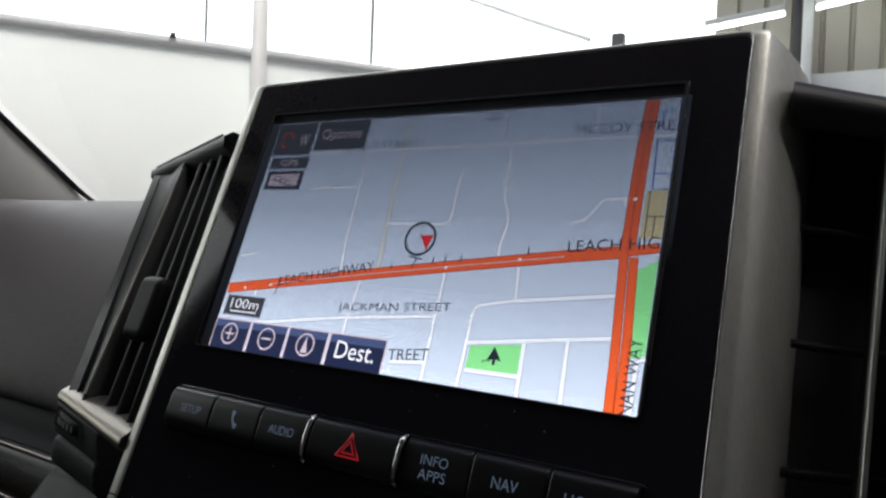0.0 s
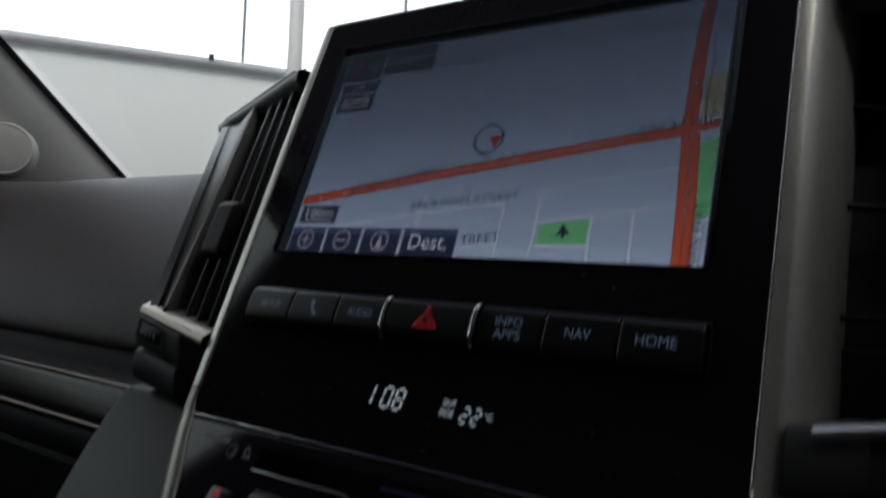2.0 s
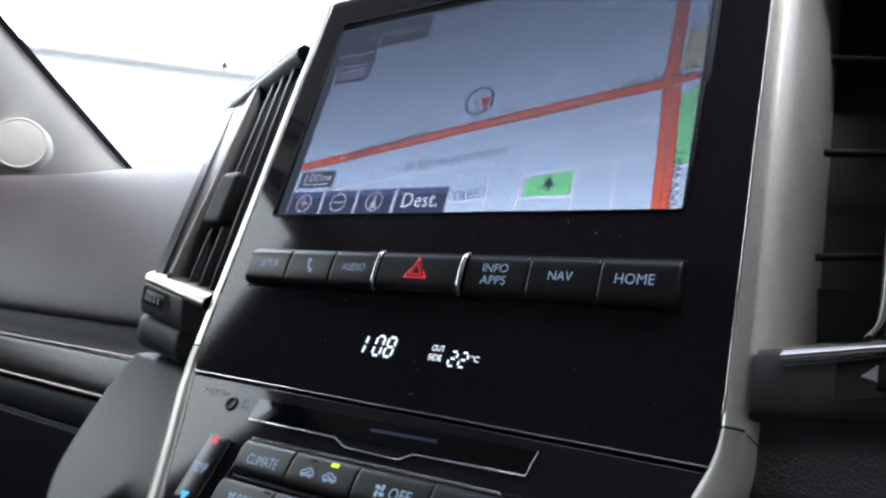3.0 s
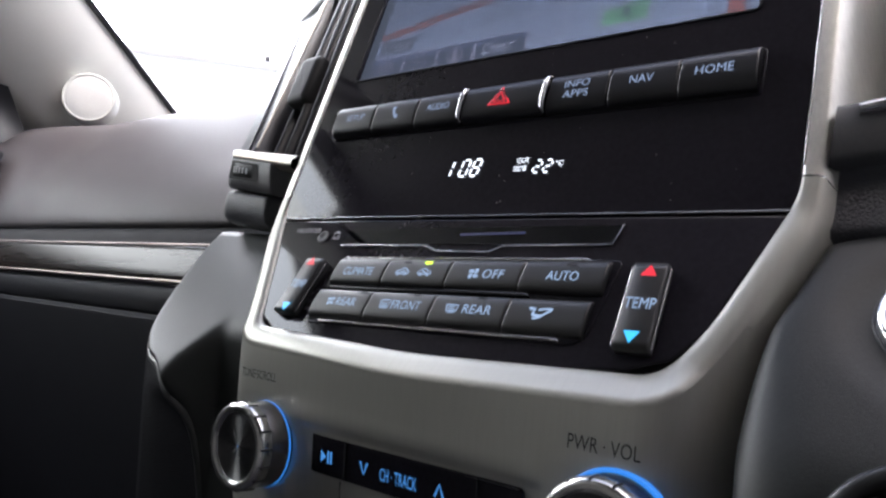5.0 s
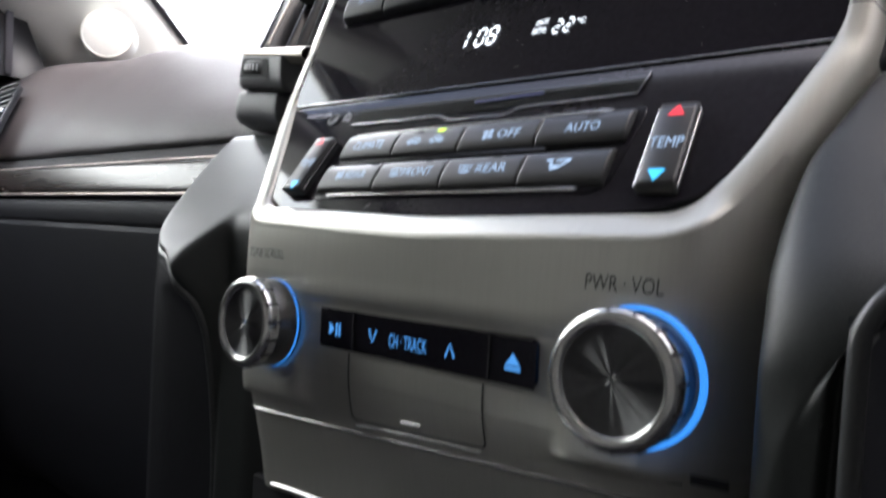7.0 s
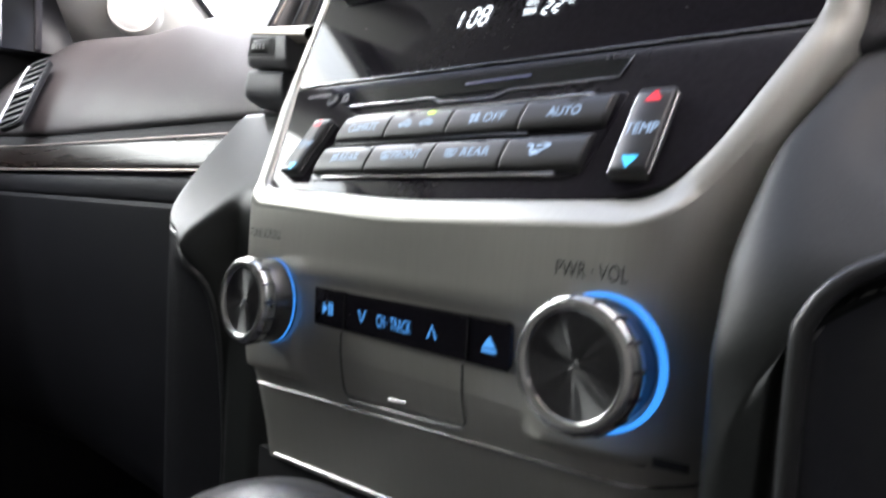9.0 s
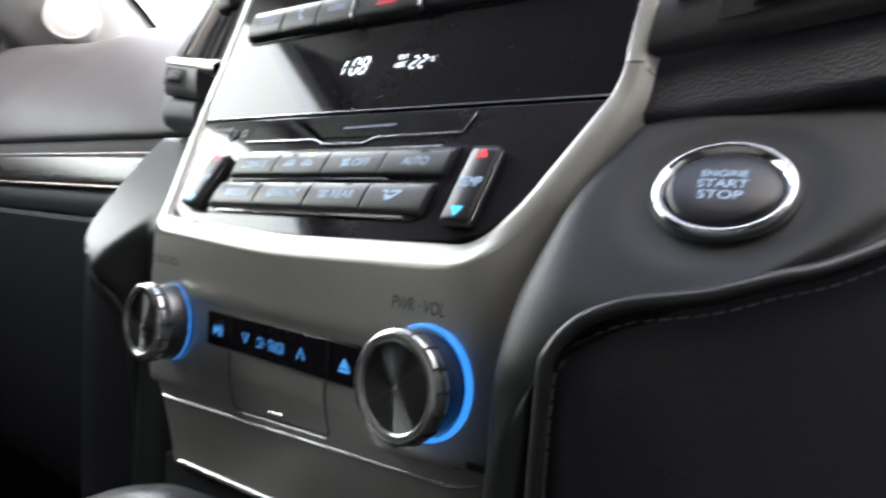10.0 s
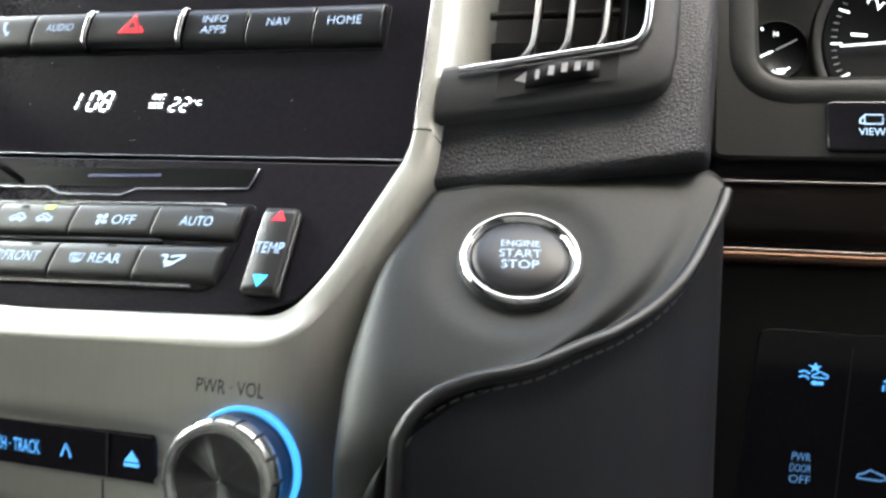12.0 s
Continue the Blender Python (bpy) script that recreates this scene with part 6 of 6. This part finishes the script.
    if s > 0:
        part("wheel_arrow", loft([[at(0.335, -0.058, 0.0032), at(0.335, -0.057, 0.0032)], [at(0.395, -0.070, 0.0032), at(0.395, -0.036, 0.0032)]]), PALE_INK, v, smooth=0)
    # coarse leather block under it
    rows = []
    if s > 0:
        side = []
        for i in range(27):
            a = -0.06 + 1.43 * i / 26
            e = max(0.0, (a - 1.28) / 0.09)
            d = -0.0045 - 0.010 * e * e
            low = -0.256 - 0.0640 * a
            rows.append([at(a, low - 0.012, -0.02), at(a, low - 0.008, d - 0.004), at(a, low + 0.004, d - 0.001), at(a, low + 0.016, d)] + [at(a, low + 0.03 + (-0.03 - low - 0.03) * q / 4, d) for q in range(5)])
            if a > 1.02:
                side.append([at(a, -0.03 + 1.05 * q / 10, d) for q in range(11)])
        rows.append([p + Vector((0.001, 0.03, 0)) for p in rows[-1]])
        side.append([p + Vector((0.001, 0.03, 0)) for p in side[-1]])
        part("leather_side", loft(side), LEATHER_BLOCK, v, "upright coarse leather band")
    else:
        drop = [(0.0206, -0.006), (0.0222, 0.0006), (0.0240, 0.0016), (0.0310, 0.0018), (0.0365, 0.0006), (0.0395, -0.0030), (0.0425, -0.012)]
        rows = [[under(0.40 + 0.60 * i / 10, dz, o) for dz, o in drop] for i in range(11)]
        rows = [[p + Vector((0.004, 0.035, 0)) for p in rows[0]]] + rows + [[p + Vector((-0.003, 0.008, 0)) for p in rows[-1]], [p + Vector((-0.003, 0.05, 0)) for p in rows[-1]]]
    part("leather_block", loft(rows), LEATHER_BLOCK, v, "coarse black leather block")
    return v


vent(-1, (-0.190, 0.203, 1.2600), (-0.262, 0.305, 1.3870), (-0.128, 0.194, 1.2500), (-0.133, 0.254, 1.3985), "tall dark air vent with upright slats beside the screen")
vent(1, (0.1985, 0.2050, 1.2608), (0.2060, 0.2620, 1.3850), (0.1300, 0.1945, 1.2510), (0.1335, 0.2590, 1.4040), "tall black air vent with chrome foot ledge")

# ---- driver's side ----
drv = thing("cluster_housing", (0.3, 0.22, 1.23), "charcoal grained housing round the instruments", "instrument housing")
part("backing", slab(0.126, 0.225, 0.235, 0.26, 1.19, 1.27), PLASTIC, drv)
FACE = sheet(0.2120, 1.2250, 0.30)
fn = math.hypot(1, 0.30)


def fv(z):
    return (z - 1.2250) * fn


outer = rounded([(0.2215, fv(1.2235)), (0.62, fv(1.2235)), (0.62, fv(1.40)), (0.2215, fv(1.40))], 0.004)
opening = rounded([(0.2370, fv(1.2530)), (0.58, fv(1.2530)), (0.58, fv(1.38)), (0.2350, fv(1.38))], 0.012, 8)
part("face", holed(outer, opening, 0.0, FACE, 0.001, 0.004), HOUSING, drv, "charcoal face", smooth=30)
rows = [[FACE @ Vector((x, y, -0.002)) for x, y in opening + opening[:1]], [FACE @ Vector((x, y, -0.016)) for x, y in inset(opening, 0.0015) + inset(opening, 0.0015)[:1]],
        [FACE @ Vector((x, y, -0.070)) for x, y in inset(opening, 0.004) + inset(opening, 0.004)[:1]]]
part("funnel", loft(rows), PLASTIC, drv, "dark inner funnel")
lip = [(inset(opening, -d), h) for d, h in ((0.0105, -0.0004), (0.0092, 0.0006), (0.0050, 0.0010), (0.0018, 0.0004), (0.0004, -0.0010), (0.0, -0.0040))]
part("bezel", loft([[FACE @ Vector((x, y, h)) for x, y in o + o[:1]] for o, h in lip]), HOUSING, drv, "rounded charcoal lip of the opening")
gauge = thing("instrument_cluster", (0.3, 0.275, 1.27), "dark instrument cluster with white dial marks", "instruments")
GD = sheet(0.2760, 1.2730, 0.12)
part("dial_plate", plate(rrect(0.16 + 0.2, 0.03, 0.30, 0.16, 0.004), 0.0, GD), mat("dial_grey", (0.026, 0.025, 0.023), 0.45, bump=0.2, bscale=1200, spec=0.2), gauge)


def dial(cx, cy, r, a0, a1, n, long, needle, lens=PIANO):
    M = GD @ Matrix.Translation((cx, cy, 0))
    d = part("dial", turned([(r, -0.002), (r, 0.0010), (r * 0.96, 0.0016), (r * 0.94, 0.0008), (0.0003, 0.0006)], M, 56), mat("dial_black", (0.004, 0.004, 0.005), 0.45, spec=0.15), gauge, "black round dial")
    for k in range(n):
        a = radians(a0 + (a1 - a0) * k / (n - 1))
        ln = long if k % 5 == 0 else long * 0.5
        bm = ribbon([(r * 0.90 * math.cos(a), r * 0.90 * math.sin(a)), ((r * 0.90 - ln) * math.cos(a), (r * 0.90 - ln) * math.sin(a))], 0.0009 if k % 5 == 0 else 0.0005, M, 0.0012)
        part("tick", bm, GAUGE_WHITE if k % 5 == 0 or n < 10 else PALE_INK, d, smooth=0)
    a = radians(needle)
    bm = ribbon([(0.1 * r * math.cos(a), 0.1 * r * math.sin(a)), (0.82 * r * math.cos(a), 0.82 * r * math.sin(a))], 0.0009, M, 0.0022)
    part("needle", bm, GAUGE_WHITE, d, "white needle", smooth=0)
    return d, M


d1, m1 = dial(0.2535, 0.0010, 0.0132, 120, 240, 6, 0.0016, 205)
part("legend", lettering("H", 0.0, 0.0072, 0.0018, 0.0024, m1, 0.0013), GAUGE_WHITE, d1, smooth=0)
part("legend", lettering("L", -0.0045, -0.0088, 0.0014, 0.0022, m1, 0.0013), GAUGE_WHITE, d1, smooth=0)
bm = ribbon([(-0.0010, -0.0086), (0.0004, -0.0098), (0.0036, -0.0098), (0.0042, -0.0084), (0.0060, -0.0074)], 0.0009, m1, 0.0013)
ribbon([(0.0006, -0.0082), (0.0040, -0.0082)], 0.0008, m1, 0.0013, bm)
part("oil_sign", bm, GAUGE_WHITE, d1, "white oil can sign", smooth=0)
part("needle_tail", ribbon([(0.0, 0.0), (0.0082, 0.0044)], 0.0007, m1, 0.0022), PALE_INK, d1, "grey tail of the needle", smooth=0)
d2, m2 = dial(0.3110, 0.0045, 0.0400, 230, 60, 36, 0.0045, 184)
for k, ch in enumerate("1234"):
    a = radians(174 - 34 * k)
    part("numeral", lettering(ch, 0.0255 * math.cos(a), 0.0255 * math.sin(a), 0.0042 if ch != "1" else 0.0013, 0.0062, m2, 0.0013, 84 - 34 * k), GAUGE_WHITE, d2, "white numeral", smooth=0)
part("dial_rim", turned([(0.0440, -0.001), (0.0438, 0.0022), (0.0430, 0.0028), (0.0405, 0.0020), (0.0396, 0.0012)], m2, 64), DARK_LINE, d2, "broad satin metal dial rim")


view = thing("view_button", (0.275, 0.212, 1.235), "black rounded camera view button with lit sign", "button")
o = rrect(0.2800, fv(1.2348), 0.0440, 0.0185, 0.002)
vb = part("cap", pillow(o, [(0, -0.001), (0, 0.0010), (0.0005, 0.0016), (0.0012, 0.0018)], FACE), PIANO, view, "glossy black cap")
VM = FACE @ Matrix.Translation((0, 0, 0.0020))
bm = ribbon([(0.2696, fv(1.2352)), (0.2696, fv(1.2384)), (0.2752, fv(1.2384)), (0.2752, fv(1.2352)), (0.2696, fv(1.2352))], 0.0005, VM, 0)
ribbon([(0.2696, fv(1.2380)), (0.2682, fv(1.2368)), (0.2682, fv(1.2354)), (0.2696, fv(1.2354))], 0.0006, VM, 0.00003, bm)
part("camera_icon", bm, BLUE, vb, "blue lit car view sign", smooth=0)
part("legend", lettering("VIEW", 0.2718, fv(1.2325), 0.0082, 0.0026, VM), BLUE, vb, "blue lit legend", smooth=0)

DX = [0.2235, 0.30, 0.42, 0.56, 0.70]
dstrip = thing("dash_strip", (0.45, 0.21, 1.2), "glossy dark walnut strip over a chrome line", "trim strip")
part("inlay", loft([[Vector((x, y, z)) for y, z in spline([(0.2145, 1.2155), (0.2095, 1.2150), (0.2078, 1.2080), (0.2078, 1.2000), (0.2092, 1.1945)], 4)] for x in DX]), WOOD, dstrip)
part("upper_line", tube([(x, 0.2088, 1.2152) for x in DX], 0.0006, 8), DARK_LINE, dstrip, "thin metal line")
part("lower_line", tube([(x, 0.2070, 1.1920) for x in DX], 0.00055, 8), LINE_METAL, dstrip, "bright chrome line")
part("copper_line", loft([[Vector((x, y, z)) for y, z in ((0.209, 1.1912), (0.2072, 1.1900), (0.2074, 1.1880), (0.211, 1.1868))] for x in DX]), mat("copper_trim", (0.20, 0.12, 0.085), 0.34, metal=1.0), dstrip, "copper toned edge")
part("joint_above", loft([[Vector((x, y, z)) for y, z in ((0.2135, 1.2235), (0.222, 1.2225), (0.222, 1.2165), (0.2140, 1.2158))] for x in DX]), SEAM, dstrip)
swp = thing("switch_panel", (0.4, 0.21, 1.1), "black driver side switch panel with lit signs", "switch panel")
part("fascia", loft([[Vector((x, y, z)) for y, z in ((0.215, 1.1868), (0.2100, 1.1855), (0.2105, 1.15), (0.2150, 1.10), (0.226, 1.02), (0.25, 0.92), (0.3, 0.85))] for x in DX]), GREY_PLASTIC, swp)
SW = sheet(0.2130, 1.1350, -0.09)
o = rounded([(0.2340, -0.055), (0.62, -0.055), (0.62, 0.030), (0.2400, 0.030)], 0.004)
pl = part("switch_plate", plate(o, 0.0014, SW), PIANO, swp, "glossy black switch plate")
SWM = SW @ Matrix.Translation((0, 0, 0.0018))
for x in (0.2695, 0.3000):
    part("key_joint", ribbon([(x - 0.001, -0.05), (x, 0.026)], 0.0005, SWM, 0), PLASTIC, pl, smooth=0)


def car_mark(cx, cy, k=1.0, star=True):
    pts = [(-3.6, -0.9), (-3.4, 0.2), (-1.6, 0.8), (-0.2, 1.9), (1.6, 1.2), (3.8, 0.4), (4.2, -0.6), (2.6, -1.2), (-2.2, -1.0), (-3.6, -0.9)]
    if not star:
        return ribbon([(cx + k * x / 1000, cy + k * y / 1000) for x, y in pts], 0.0007, SWM, 0)
    bm = ribbon([(cx + 0.0020 + 0.66 * k * x / 1000, cy + 0.72 * k * y / 1000) for x, y in pts], 0.0005, SWM, 0)
    for dy in (0.0011, -0.0007):
        ribbon([(cx - 0.0046, cy + dy - 0.0004), (cx - 0.0034, cy + dy + 0.0003), (cx - 0.0022, cy + dy + 0.0001), (cx - 0.0012, cy + dy - 0.0008)], 0.0006, SWM, 0.00003, bm)
    polygon([(cx + 0.0004 + (0.0023 if j % 2 == 0 else 0.0009) * math.cos(radians(18 + 36 * j)), cy + 0.0028 + (0.0021 if j % 2 == 0 else 0.0008) * math.sin(radians(18 + 36 * j))) for j in range(10)], SWM, 0.00005, bm)
    polygon([(cx - 0.0008, cy - 0.0027), (cx + 0.0006, cy - 0.0038), (cx + 0.0006, cy - 0.0033), (cx + 0.0034, cy - 0.0033), (cx + 0.0034, cy - 0.0021), (cx + 0.0006, cy - 0.0021), (cx + 0.0006, cy - 0.0016)], SWM, 0.00005, bm)
    return bm


part("crash_sign", car_mark(0.2580, 0.0145), SIGN_BLUE, pl, "blue lit car sign", smooth=0)
for i, body in enumerate(("PWR", "DOOR", "OFF")):
    part("legend", lettering(body, 0.2567, -0.0155 - 0.0042 * i, 0.0070 if i else 0.0062, 0.0030, SWM), SIGN_DIM, pl, "blue lit legend", smooth=0)
part("car_sign", car_mark(0.2790, -0.0200, 1.15, False), SIGN_DIM, pl, "blue lit car sign", smooth=0)
bm = bmesh.new()
for x in (0.2815, 0.2840, 0.2865):
    ribbon(spline([(x - 0.0005, 0.0152), (x + 0.0006, 0.0166), (x - 0.0004, 0.0182), (x + 0.0006, 0.0198)], 4), 0.0006, SWM, 0, bm)
ribbon([(0.2798, 0.0143), (0.2882, 0.0143)], 0.0006, SWM, 0.00004, bm)
part("heat_sign", bm, SIGN_BLUE, pl, "blue lit heat sign", smooth=0)
for body, y, w in (("IDLE", 0.0118, 0.0086), ("UP", 0.0090, 0.0046)):
    part("legend", lettering(body, 0.2840, y, w, 0.0022, SWM), SIGN_BLUE, pl, "blue lit legend", smooth=0)

# dashboard top on the driver's side, closing the view over the stack
dt = thing("dashboard_cover", (0.4, 0.6, 1.38), "dark grained dashboard top", "dashboard")
part("cushion", loft([[Vector((x, y, z)) for y, z in ((0.29, 1.385), (0.32, 1.395), (0.40, 1.390), (0.6, 1.38), (1.2, 1.375))] for x in (-0.132, 0.0, 0.14, 0.28, 0.6, 0.95)]), PAD, dt)
